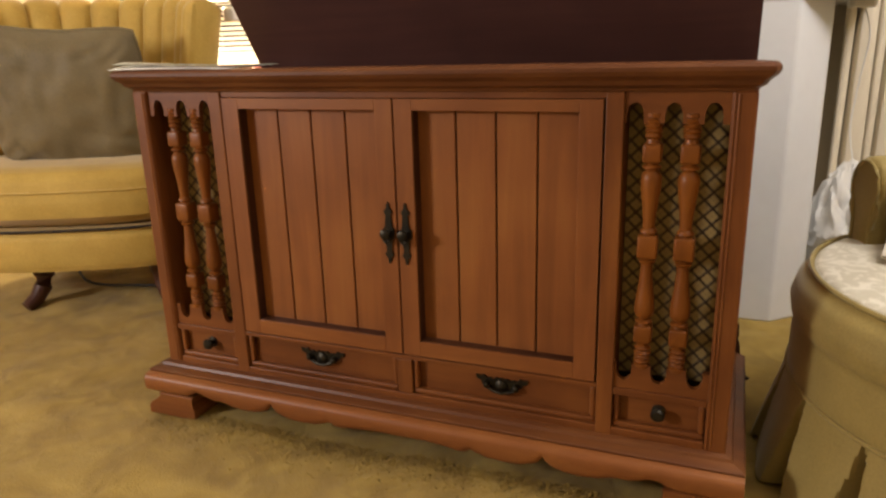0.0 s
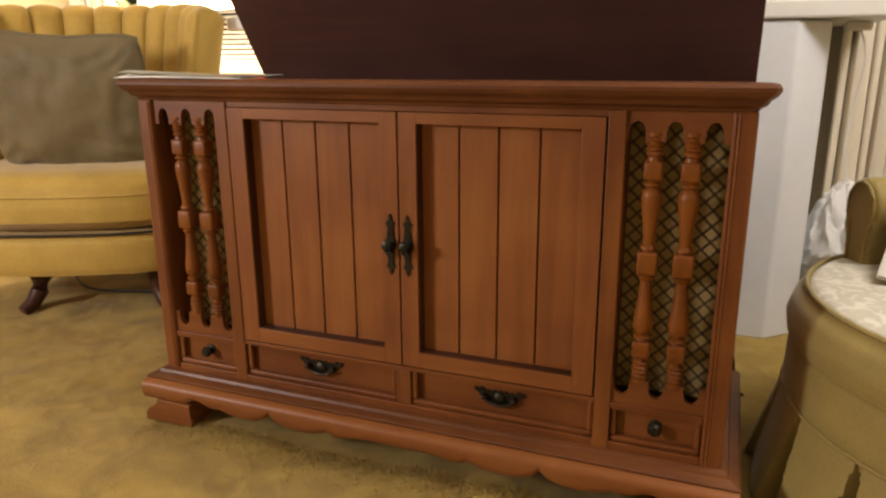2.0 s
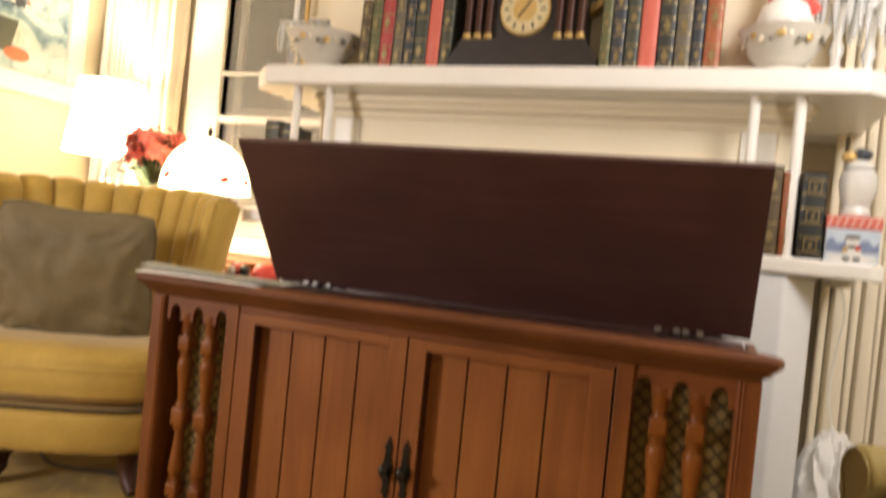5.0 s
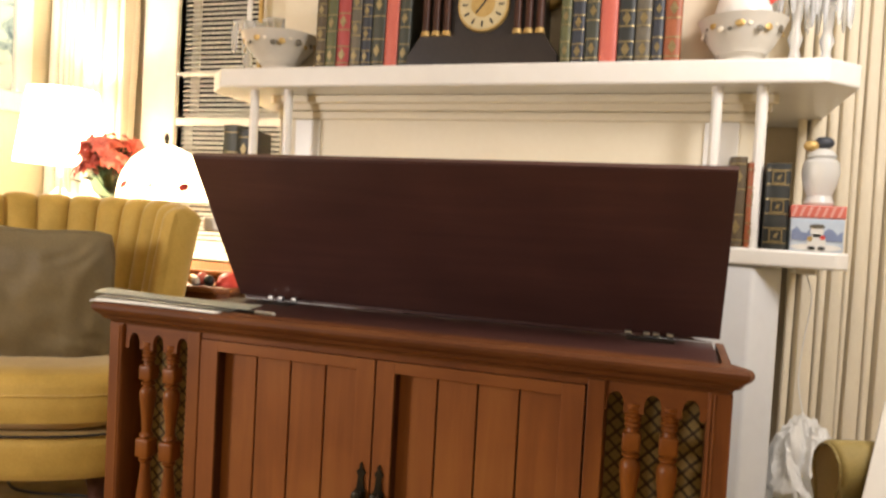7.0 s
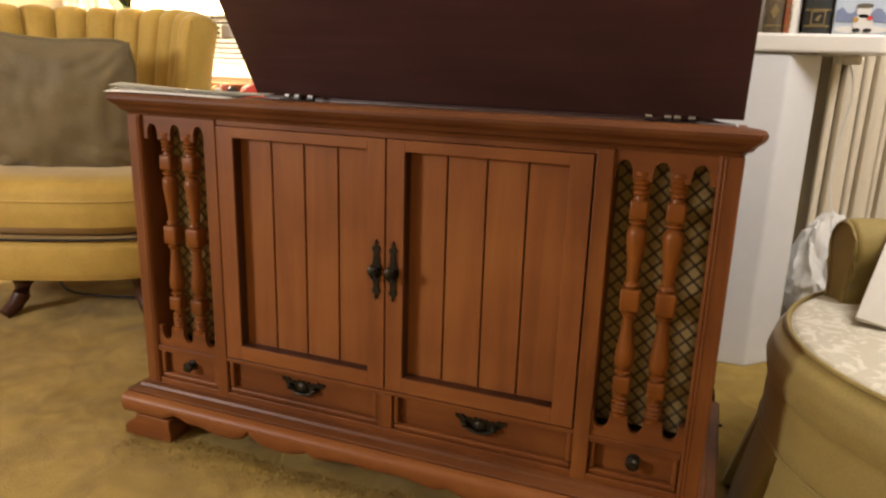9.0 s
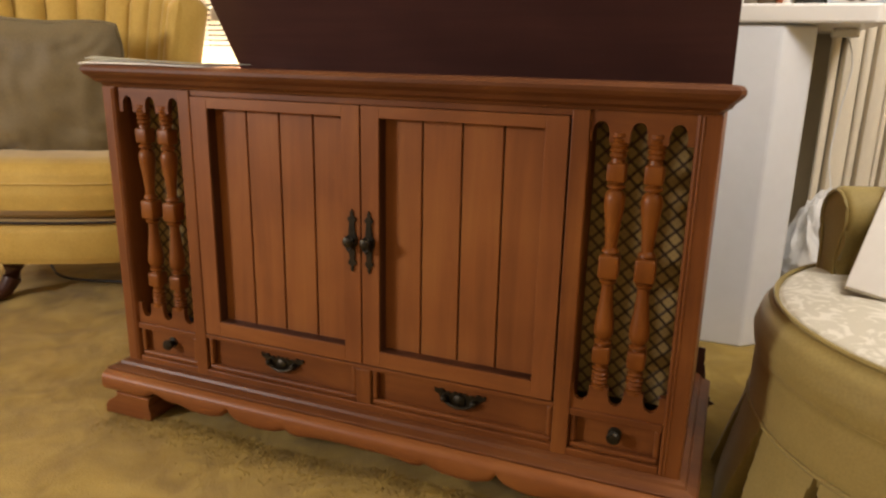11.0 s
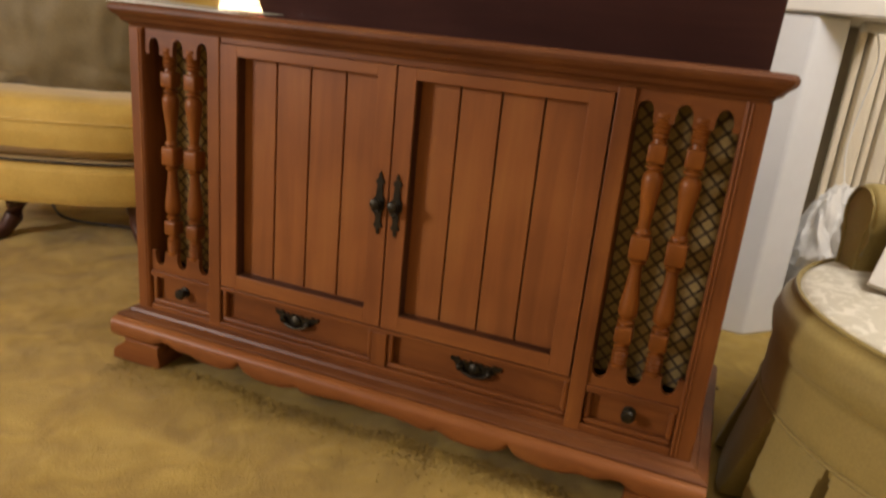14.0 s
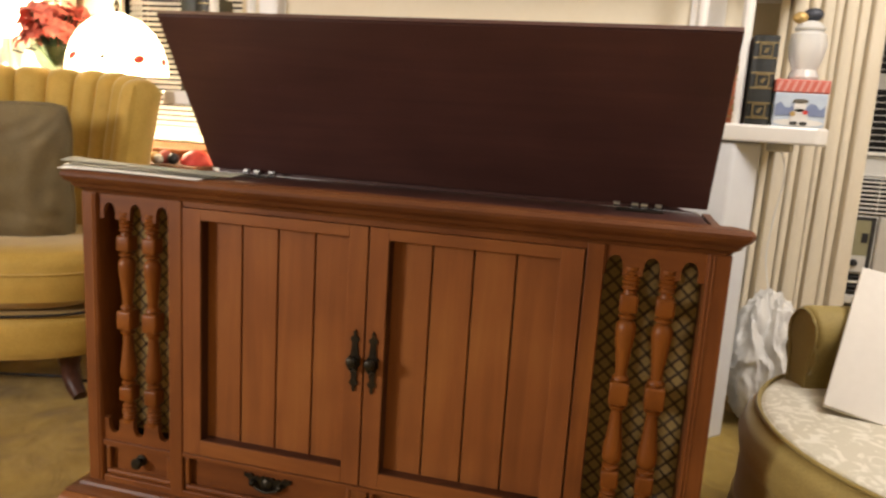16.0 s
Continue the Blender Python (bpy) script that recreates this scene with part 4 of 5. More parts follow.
# ---------------------------------------------------------------- round slipper chair with a skirt
def skirted_chair():
    c = thing("upholstered_chair", pose(1.126, 0.228, 0, 0, 0, 8), "olive gold velvet chair with a pleated skirt and damask seat", "chair")
    rx, ry = 0.403, 0.418
    def turned(name, rows, mat, n=80, label="", pleats=None):
        bm = bmesh.new()
        def f(u, v):
            i = v * (len(rows) - 1)
            k = min(int(i), len(rows) - 2)
            t = i - k
            z = rows[k][0] * (1 - t) + rows[k + 1][0] * t
            g = rows[k][1] * (1 - t) + rows[k + 1][1] * t
            a = 2 * math.pi * u
            if pleats:
                q = (u * pleats + 0.5) % 1.0
                drop = (1 - v)
                g += 0.006 * math.sin(2 * math.pi * q) * drop - 0.075 * drop ** 0.35 * min(1.0, 3.0 * max(0.0, 1 - abs(q - 0.5) / (0.02 + 0.15 * drop)))
            return ((rx + g) * math.cos(a), (ry + g) * math.sin(a), z)
        sheet(bm, f, n, (len(rows) - 1) * 3, closed=True)
        if not pleats:
            bmesh.ops.holes_fill(bm, edges=[e for e in bm.edges if e.is_boundary], sides=0)
        return part(name, bm, mat, c, label, smooth=True)
    turned("seat_body", [(0.15, -0.03), (0.175, 0.004), (0.20, 0.010), (0.262, 0.010), (0.296, 0.008), (0.306, 0.014), (0.333, 0.018), (0.367, 0.008), (0.389, -0.010), (0.394, -0.04)], OLIVE_VELVET)
    turned("seat_top", [(0.391, -0.018), (0.397, -0.026), (0.401, -0.06), (0.404, -0.15), (0.406, -0.30)], DAMASK, 80, "cream damask seat top")
    turned("skirt", [(0.004, 0.056), (0.06, 0.044), (0.13, 0.026), (0.192, 0.011)], OLIVE_VELVET, 17 * 44, "pleated velvet skirt", 17)
    for z, g in ((0.394, -0.012), (0.195, 0.011), (0.302, 0.0105)):
        pts = [((rx + g) * math.cos(2 * math.pi * i / 80), (ry + g) * math.sin(2 * math.pi * i / 80), z) for i in range(81)]
        part("welt", tube(bmesh.new(), pts, 0.0042 if z != 0.302 else 0.002, 6), OLIVE_VELVET, c, smooth=True)
    # scrolled arm that runs back from the seat
    out = []
    for i in range(13):
        a = math.radians(-40 + 260 * i / 12)
        out.append((0.058 * math.cos(a), 0.50 + 0.062 * math.sin(a)))
    out = [(0.035, 0.36), (0.037, 0.42)] + out + [(-0.037, 0.42), (-0.035, 0.36)]
    for side in (1, -1):
        bm = bmesh.new()
        prism(bm, [(side * p[0], p[1]) for p in out], "x", 0.0, 0.50)
        bmesh.ops.bevel(bm, geom=[e for e in bm.edges if abs(e.verts[0].co.x) < 1e-6 and abs(e.verts[1].co.x) < 1e-6], offset=0.012, segments=3, profile=0.5, affect="EDGES")
        arm = part("arm", bm, OLIVE_VELVET, c, smooth=True)
        arm.matrix_local = pose(-0.262, side * 0.235 + (0.0 if side > 0 else -0.10), 0.012, 0, 0, 12 * side)
        pts = [(-0.002, side * p[0] * 0.82, 0.50 + (p[1] - 0.50) * 0.86) for p in out]
        w = part("welt", tube(bmesh.new(), pts, 0.0035, 6), OLIVE_VELVET, arm, smooth=True)
    def back(u, v):
        a = (u - 0.5) * 2.3
        s = v * 2
        inner = s < 1
        h = s if inner else 2 - s
        r = 0.30 + (0.0 if inner else 0.10)
        return (0.04 + r * math.cos(a) + 0.03 * h, r * 1.25 * math.sin(a), 0.34 + 0.50 * h)
    part("backrest", sheet(bmesh.new(), back, 30, 24), OLIVE_VELVET, c, smooth=True)


skirted_chair()


def leaning_board():
    b = thing("foam_board", pose(0.846, 0.258, 0.413, 46, 0, -6) @ pose(0, 0, 0, 0, 0, -12), "blank cream board leaning across the chair seat", "board")
    part("panel", bx(0, 0.46, 0, 0.34, 0, 0.012, 0.002), BOARD, b)
    part("tape_mark", bx(0.15, 0.19, 0.05, 0.055, 0.0125, 0.0132), AC_WHITE, b)


leaning_board()


def crumpled_cloth():
    bm = bmesh.new()
    bmesh.ops.create_icosphere(bm, subdivisions=6, radius=1.0)
    for v in bm.verts:
        p = v.co.normalized()
        q = Vector((p.x * 2.1, p.y * 2.1, p.z * 1.5))
        w = q + 0.9 * Vector((noise.noise(q * 1.1), noise.noise(q * 1.1 + Vector((5, 2, 1))), noise.noise(q * 1.1 + Vector((1, 7, 3)))))
        ridge = 1 - abs(noise.noise(w * 0.95)) * 2.0
        fine = 1 - abs(noise.noise(w * 2.9 + Vector((4, 4, 4)))) * 2.0
        lump = noise.noise(q * 0.9 + Vector((2, 9, 4)))
        r = 0.80 + 0.15 * ridge + 0.04 * fine + 0.18 * lump
        taper = 1.0 - 0.38 * max(0.0, p.z) ** 1.2
        v.co = Vector((p.x * 0.128 * r * taper, p.y * 0.165 * r * taper, 0.225 + p.z * 0.235 * r))
        v.co.z = max(v.co.z, -0.004)
    ob = part("crumpled_cloth", bm, BAG, None, smooth=True)
    ob.matrix_world = pose(0.925, 1.22, 0.0, 0, 0, 20)
    tagged(ob, "crumpled heap of white cloth on the carpet by the pillar", "cloth")


crumpled_cloth()


# ---------------------------------------------------------------- air conditioner and cords
def air_conditioner():
    a = thing("air_conditioner", pose(0, 0, 0), "aged white window air conditioner with a dark control recess", "air conditioner")
    x0, x1, y = 1.222, 1.86, 1.70
    part("case", bx(x0, x1, y + 0.028, 2.2, 0.362, 0.795, 0.006), AC_WHITE, a)
    # louvred outlet along the top
    part("outlet_backing", bx(x0 + 0.002, x1 - 0.002, y + 0.0245, y + 0.0275, 0.664, 0.793), BLACK, a)
    for i in range(8):
        part("louvre", bx(x0 + 0.003, x1 - 0.003, y - 0.002, y + 0.024, 0.668 + i * 0.0158, 0.6745 + i * 0.0158, 0.002), AC_WHITE, a)
    for k in range(5):
        part("louvre_post", bx(x0 + 0.10 + k * 0.12, x0 + 0.104 + k * 0.12, y - 0.004, y - 0.0022, 0.666, 0.792), AC_WHITE, a)
    # controls
    part("control_frame", bx(x0 + 0.002, x0 + 0.116, y + 0.008, y + 0.027, 0.440, 0.660, 0.003), AC_WHITE, a)
    part("control_recess", bx(x0 + 0.008, x0 + 0.110, y + 0.004, y + 0.0075, 0.446, 0.654), BLACK, a)
    part("control_plate", bx(x0 + 0.012, x0 + 0.094, y, y + 0.0035, 0.512, 0.642), OLIVE_PLATE, a, "olive beige control plate")
    part("lower_plate", bx(x0 + 0.012, x0 + 0.094, y, y + 0.0036, 0.450, 0.5115), AC_WHITE, a)
    part("lever", bx(x0 + 0.030, x0 + 0.038, y - 0.012, y - 0.0005, 0.520, 0.588, 0.003), STEEL, a)
    k = lathe(bmesh.new(), [(0.013, 0.0), (0.012, 0.010), (0.009, 0.015), (0.002, 0.016)], seg=18)
    k.transform(Matrix.Translation((x0 + 0.055, y, 0.484)) @ pose(0, 0, 0, 90, 0, 0))
    part("knob", k, BLACK, a, smooth=True)
    part("switch", bx(x0 + 0.068, x0 + 0.090, y - 0.004, y - 0.0005, 0.560, 0.596, 0.002), BLACK, a)
    part("front_panel", bx(x0 + 0.119, x1 - 0.004, y, y + 0.027, 0.440, 0.660, 0.008), BOARD, a)
    # lower intake and the sill strip
    part("vent_backing", bx(x0 + 0.004, x1 - 0.004, y + 0.0245, y + 0.0275, 0.366, 0.438), BLACK, a)
    for i in range(4):
        part("vent_slat", bx(x0 + 0.006, x1 - 0.006, y + 0.004, y + 0.024, 0.371 + i * 0.018, 0.379 + i * 0.018, 0.002), AC_WHITE if i == 2 else BLACK, a)
    part("filler_panel", bx(x0, x1 + 0.38, 1.875, 1.885, 0.797, 0.872), AC_WHITE, a)
    part("filler_edge", bx(x0, x1 + 0.38, 1.845, 1.8745, 0.797, 0.806, 0.002), WHITE_PAINT, a)
    part("bracket_strip", bx(x0 - 0.03, x1, 1.695, 1.72, 0.330, 0.361, 0.003), AC_WHITE, a)


OLIVE_PLATE = cloudy("olive_plate", (0.26, 0.24, 0.13), (0.33, 0.31, 0.18), 12, 0.5)
air_conditioner()


def cord(name, pts, r, mat, label):
    fine = []
    for i in range(len(pts) - 1):
        p0, p1, p2, p3 = (Vector(pts[max(i - 1, 0)]), Vector(pts[i]), Vector(pts[i + 1]), Vector(pts[min(i + 2, len(pts) - 1)]))
        for k in range(6):
            t = k / 6
            fine.append(0.5 * ((2 * p1) + (p2 - p0) * t + (2 * p0 - 5 * p1 + 4 * p2 - p3) * t * t + (3 * p1 - p0 - 3 * p2 + p3) * t ** 3))
    fine.append(Vector(pts[-1]))
    tagged(part(name, tube(bmesh.new(), fine, r, 6), mat, None, smooth=True), label, "cord")


cord("power_cord", [(0.90, 1.33, 0.90), (0.935, 1.36, 0.80), (0.925, 1.38, 0.66), (0.915, 1.36, 0.52), (0.93, 1.30, 0.40), (0.92, 1.20, 0.30), (0.95, 1.42, 0.02)], 0.0024, PAPER, "thin white cord hanging from the shelf")
cord("extension_cord", [(-1.58, 0.60, 0.05), (-1.50, 0.56, 0.035), (-1.45, 0.60, 0.012), (-1.30, 0.66, 0.006), (-1.16, 0.63, 0.02), (-1.02, 0.68, 0.006), (-0.9, 0.9, 0.006)], 0.005, BLACK, "black cord trailing under the armchair")


# ---------------------------------------------------------------- books
def leather(name, dark, light):
    return cloudy(name, dark, light, 30, 0.5, 160, 0.2, 0.001)


LEATHERS = {
    "black": leather("black_leather", (0.010, 0.012, 0.010), (0.028, 0.030, 0.026)),
    "green": leather("olive_leather", (0.07, 0.075, 0.025), (0.13, 0.13, 0.05)),
    "dark_green": leather("dark_green_leather", (0.030, 0.034, 0.022), (0.060, 0.062, 0.042)),
    "red": leather("crimson_leather", (0.30, 0.035, 0.035), (0.42, 0.07, 0.06)),
    "coral_pale": leather("pale_coral_print", (0.58, 0.27, 0.22), (0.68, 0.36, 0.30)),
    "coral": leather("coral_cloth", (0.50, 0.10, 0.07), (0.60, 0.15, 0.10)),
    "brown": leather("brown_leather", (0.06, 0.040, 0.02), (0.12, 0.085, 0.04)),
    "navy": leather("navy_leather", (0.020, 0.023, 0.032), (0.038, 0.042, 0.052)),
    "navy_pale": leather("dusty_blue_print", (0.16, 0.20, 0.34), (0.24, 0.29, 0.42)),
    "grey": leather("grey_brown_leather", (0.09, 0.075, 0.05), (0.15, 0.13, 0.09)),
    "rust": leather("rust_leather", (0.26, 0.07, 0.025), (0.36, 0.11, 0.04)),
}
GOLD_TOOL = cloudy("gold_tooling", (0.16, 0.12, 0.05), (0.40, 0.31, 0.15), 60, 0.4, 200, 0.1, 0.001, 0.6)
PAGES = cloudy("page_edges", (0.50, 0.42, 0.26), (0.62, 0.54, 0.36), 8, 0.7, 300, 0.3, 0.001, stretch=(60, 1, 1))


def book(x, y, z, w, h, d, colour, bands, label, group, lean=0.0, plain=False):
    b = thing("book", pose(x, y, z, 0, lean, 0), label, "book", group)
    mat = LEATHERS[colour]
    bm = bmesh.new()
    box(bm, 0, 0.003, 0.006, d, 0, h)
    box(bm, w - 0.003, w, 0.006, d, 0, h)
    part("cover", bm, mat, b)
    n = 8
    pts = [(w / 2 - w / 2 * math.cos(math.pi * i / n), 0.006 - 0.008 * math.sin(math.pi * i / n)) for i in range(n + 1)]
    spine = part("spine", prism(bmesh.new(), pts, "z", 0.0, h), mat, b, smooth=True)
    part("page_block", bx(0.0032, w - 0.0032, 0.007, d - 0.006, 0.004, h - 0.005), PAGES, b)
    if plain:
        return b
    for k in range(bands):
        zz = h * (0.08 + 0.84 * k / max(1, bands - 1))
        arc = [(w / 2 - w * 0.5 * math.cos(math.pi * i / n), 0.0045 - 0.0085 * math.sin(math.pi * i / n)) for i in range(n + 1)]
        part("raised_band", prism(bmesh.new(), arc, "z", zz - 0.0022, zz + 0.0022), GOLD_TOOL, spine)
    for k in range(bands - 1):
        if k % 2 == 0:
            zz = h * (0.08 + 0.84 * (k + 0.5) / max(1, bands - 1))
            s = min(w * 0.26, h * 0.05)
            if colour == "black" and w > 0.06:
                frame_bm = bmesh.new()
                q = w * 0.27
                for sx0, sx1, sz0, sz1 in ((-q, q, q - 0.003, q), (-q, q, -q, -q + 0.003), (-q, -q + 0.003, -q + 0.003, q - 0.003), (q - 0.003, q, -q + 0.003, q - 0.003)):
                    box(frame_bm, w / 2 + sx0, w / 2 + sx1, -0.0042, -0.0012, zz + sz0, zz + sz1)
                prism(frame_bm, [(w / 2 - 0.006, zz - 0.006), (w / 2 + 0.002, zz - 0.008), (w / 2 + 0.008, zz + 0.008), (w / 2 - 0.002, zz + 0.005)], "y", -0.0042, -0.0012)
                part("spine_ornament", frame_bm, GOLD_TOOL, spine)
                continue
            part("spine_ornament", prism(bmesh.new(), [(w / 2 - s, zz), (w / 2, zz + s * 1.7), (w / 2 + s, zz), (w / 2, zz - s * 1.7)], "y", -0.0035, -0.0018), GOLD_TOOL, spine)
    return b


MZ, MY = 1.484, 1.03
left_books = [(0.040, 0.245, "brown", 6), (0.042, 0.262, "green", 5), (0.050, 0.268, "red", 5), (0.042, 0.272, "grey", 6), (0.038, 0.275, "navy", 7), (0.050, 0.275, "dark_green", 4), (0.048, 0.275, "coral", 0), (0.044, 0.272, "dark_green", 5)]
x = -0.730
for w, h, colour, bands in left_books:
    book(x, MY, MZ, w - 0.002, h, 0.12, colour, max(bands, 2), f"{colour.replace('_', ' ')} bound book with gilt spine on the mantel" if bands else "plain coral cloth book standing on the mantel", "books on the mantel", 0.8, plain=not bands)
    x += w
x = 0.124
for w, h, colour, bands in [(0.036, 0.250, "green", 5), (0.042, 0.262, "navy", 6), (0.044, 0.272, "dark_green", 5), (0.054, 0.272, "coral", 0), (0.052, 0.276, "black", 6), (0.048, 0.276, "grey", 6), (0.036, 0.270, "navy", 5), (0.050, 0.270, "rust", 5)]:
    book(x, MY, MZ, w - 0.002, h, 0.12, colour, max(bands, 2), f"{colour.replace('_', ' ')} bound book with gilt spine on the mantel" if bands else "plain coral cloth book standing on the mantel", "books on the mantel", 0.0, plain=not bands)
    x += w
SZ = 0.951
book(0.645, 1.03, SZ, 0.046, 0.262, 0.11, "brown", 4, "brown leather book on the side shelf", "books on the side shelf")
book(0.693, 1.025, SZ, 0.036, 0.245, 0.12, "rust", 5, "rust leather book with gilt bands on the side shelf", "books on the side shelf")
book(0.740, 1.000, SZ, 0.064, 0.243, 0.13, "black", 6, "thick black leather book with gilt squares on its spine", "books on the side shelf")
book(-1.125, 1.08, SZ, 0.07, 0.345, 0.14, "dark_green", 5, "dark green bound book on the side shelf", "books on the side shelf")
book(-1.052, 1.07, SZ, 0.055, 0.325, 0.14, "black", 4, "black bound book on the side shelf", "books on the side shelf")


# ---------------------------------------------------------------- mantel ornaments
def clock():
    c = thing("mantel_clock", pose(-0.130, 1.10, MZ), "black wooden mantel clock with columns and a brass dial", "clock")
    base = [(-0.25, 0.0), (0.25, 0.0), (0.25, 0.035), (0.235, 0.055), (0.215, 0.085), (0.205, 0.10), (-0.205, 0.10), (-0.215, 0.085), (-0.235, 0.055), (-0.25, 0.035)]
    part("base", prism(bmesh.new(), base, "y", -0.08, 0.06), BLACK_WOOD, c)
    part("body", bx(-0.20, 0.20, -0.055, 0.055, 0.1005, 0.275, 0.003), BLACK_WOOD, c)
    part("cornice", bx(-0.235, 0.235, -0.085, 0.06, 0.2755, 0.305, 0.006), BLACK_WOOD, c)
    for s in (-1, 1):
        for k in range(3):
            x = s * (0.118 + k * 0.036)
            col = part("column", lathe(bmesh.new(), [(0.012, 0.0), (0.012, 0.155)], (x, -0.070, 0.115), 14), WOOD_DARK, c, smooth=True)
            part("capital", lathe(bmesh.new(), [(0.017, 0.0), (0.014, 0.016)], (x, -0.070, 0.1005), 14), GILT, col, smooth=True)
            part("capital", lathe(bmesh.new(), [(0.014, 0.0), (0.017, 0.005)], (x, -0.070, 0.2702), 14), BLACK_WOOD, col, smooth=True)
    def disc(name, r0, r1, y0, y1, mat, label=""):
        bm = lathe(bmesh.new(), [(r0, 0.0), (r1, y1 - y0)], seg=40)
        bm.transform(Matrix.Translation((0, -y0, 0.20)) @ pose(0, 0, 0, 90, 0, 0))
        return part(name, bm, mat, c, label)
    disc("bezel", 0.088, 0.084, 0.054, 0.064, GILT, "round gilt bezel")
    dial = disc("dial", 0.078, 0.078, 0.0645, 0.0655, DIAL, "cream and brass dial")
    disc("dial_centre", 0.040, 0.040, 0.0657, 0.0665, GILT)
    for k in range(12):
        a = math.radians(30 * k)
        bm = bx(-0.003, 0.003, -0.0675, -0.0662, 0.052, 0.070)
        bm.transform(Matrix.Translation((0, 0, 0.20)) @ Matrix.Rotation(a, 4, "Y"))
        part("hour_mark", bm, BLACK, dial)
    for a, l, w in ((35, 0.048, 0.004), (-140, 0.034, 0.005)):
        bm = bx(-w / 2, w / 2, -0.0690, -0.0678, 0.0, l)
        bm.transform(Matrix.Translation((0, 0, 0.20)) @ Matrix.Rotation(math.radians(a), 4, "Y"))
        part("hand_pointer", bm, BLACK, dial)


clock()
bk = book(0, 0, 0, 0.05, 0.27, 0.14, "red", 4, "crimson book lying flat on the mantel clock", "books on the mantel")
bk.matrix_world = Matrix.Translation((-0.265, 1.02, MZ + 0.3555)) @ pose(0, 0, 0, 0, 90, 0)
tagged(part("ribbon", bx(0.006, 0.015, 1.004, 1.0055, MZ + 0.245, MZ + 0.335), RED), "red silk ribbon hanging from the book", "ribbon")


def oval_mirror():
    m = thing("oval_mirror", pose(-0.11, 1.155, 2.05), "oval mirror in a worn gilt frame above the mantel", "mirror")
    pts = [(0.36 * math.cos(2 * math.pi * i / 72), -0.018, 0.395 * math.sin(2 * math.pi * i / 72)) for i in range(73)]
    part("gilt_frame", tube(bmesh.new(), pts, 0.022, 10), GILT, m, smooth=True)
    out = [(0.35 * math.cos(2 * math.pi * i / 72), 0.385 * math.sin(2 * math.pi * i / 72)) for i in range(72)]
    part("mirror_plate", prism(bmesh.new(), out, "y", -0.008, -0.003), MIRROR, m)


oval_mirror()


def flower_bowl(x, r, label):
    b = thing("ceramic_bowl", pose(x, 1.09, MZ), label, "bowl", "bowls on the mantel")
    part("bowl", lathe(bmesh.new(), [(0.06, 0.0), (0.062, 0.012), (0.055, 0.018), (0.085, 0.05), (r * 0.88, 0.09), (r, 0.125), (r + 0.004, 0.131), (r - 0.004, 0.132), (r * 0.84, 0.09), (0.07, 0.03), (0.001, 0.026)], seg=36), BOARD, b, smooth=True)
    for k in range(26):
        a = 2 * math.pi * k / 26
        bm = bmesh.new()
        bmesh.ops.create_uvsphere(bm, u_segments=8, v_segments=6, radius=0.010 + 0.004 * math.sin(k * 2.4))
        rr = r * 0.925
        bm.transform(Matrix.Translation((rr * math.cos(a), rr * math.sin(a), 0.094 + 0.010 * math.sin(k * 1.7))) @ Matrix.Rotation(a, 4, "Z") @ Matrix.Diagonal((0.22, 1, 0.9, 1)))
        part("painted_flower", bm, (LEATHERS["grey"], GILT, DRAPE)[k % 3], b, smooth=True)


flower_bowl(-0.905, 0.137, "white glazed bowl painted with dull flowers")
flower_bowl(0.655, 0.122, "white glazed bowl painted with flowers, holding an ornament")


def snow_ornament():
    bm = lathe(bmesh.new(), [(0.04, 0.0), (0.10, 0.03), (0.108, 0.07), (0.095, 0.125), (0.062, 0.158), (0.052, 0.165)], seg=26)
    for f in bm.faces:
        f.material_index = 0
    tmp = lathe(bmesh.new(), [(0.03, 0.0), (0.058, 0.018), (0.066, 0.05), (0.055, 0.088), (0.026, 0.108), (0.002, 0.112)], seg=24)
    merge(bm, tmp, Matrix.Translation((0, 0, 0.165)))
    tmp = lathe(bmesh.new(), [(0.056, 0.0), (0.071, 0.008), (0.071, 0.024), (0.056, 0.032)], seg=24)
    merge(bm, tmp, Matrix.Translation((0, 0, 0.150)), 1)
    tmp = bx(-0.022, 0.022, -0.006, 0.006, -0.09, 0.0, 0.004)
    merge(bm, tmp, Matrix.Translation((0.055, -0.06, 0.165)) @ pose(0, 0, 0, 10, -38, 0), 1)
    ob = part("snow_ornament", bm, [CERAMIC, RED], None, smooth=True)
    ob.matrix_world = pose(0.655, 1.09, MZ + 0.108) @ Matrix.Diagonal((0.74, 0.74, 0.74, 1))
    tagged(ob, "plain white round ornament with a red scarf in the bowl", "ornament")


snow_ornament()


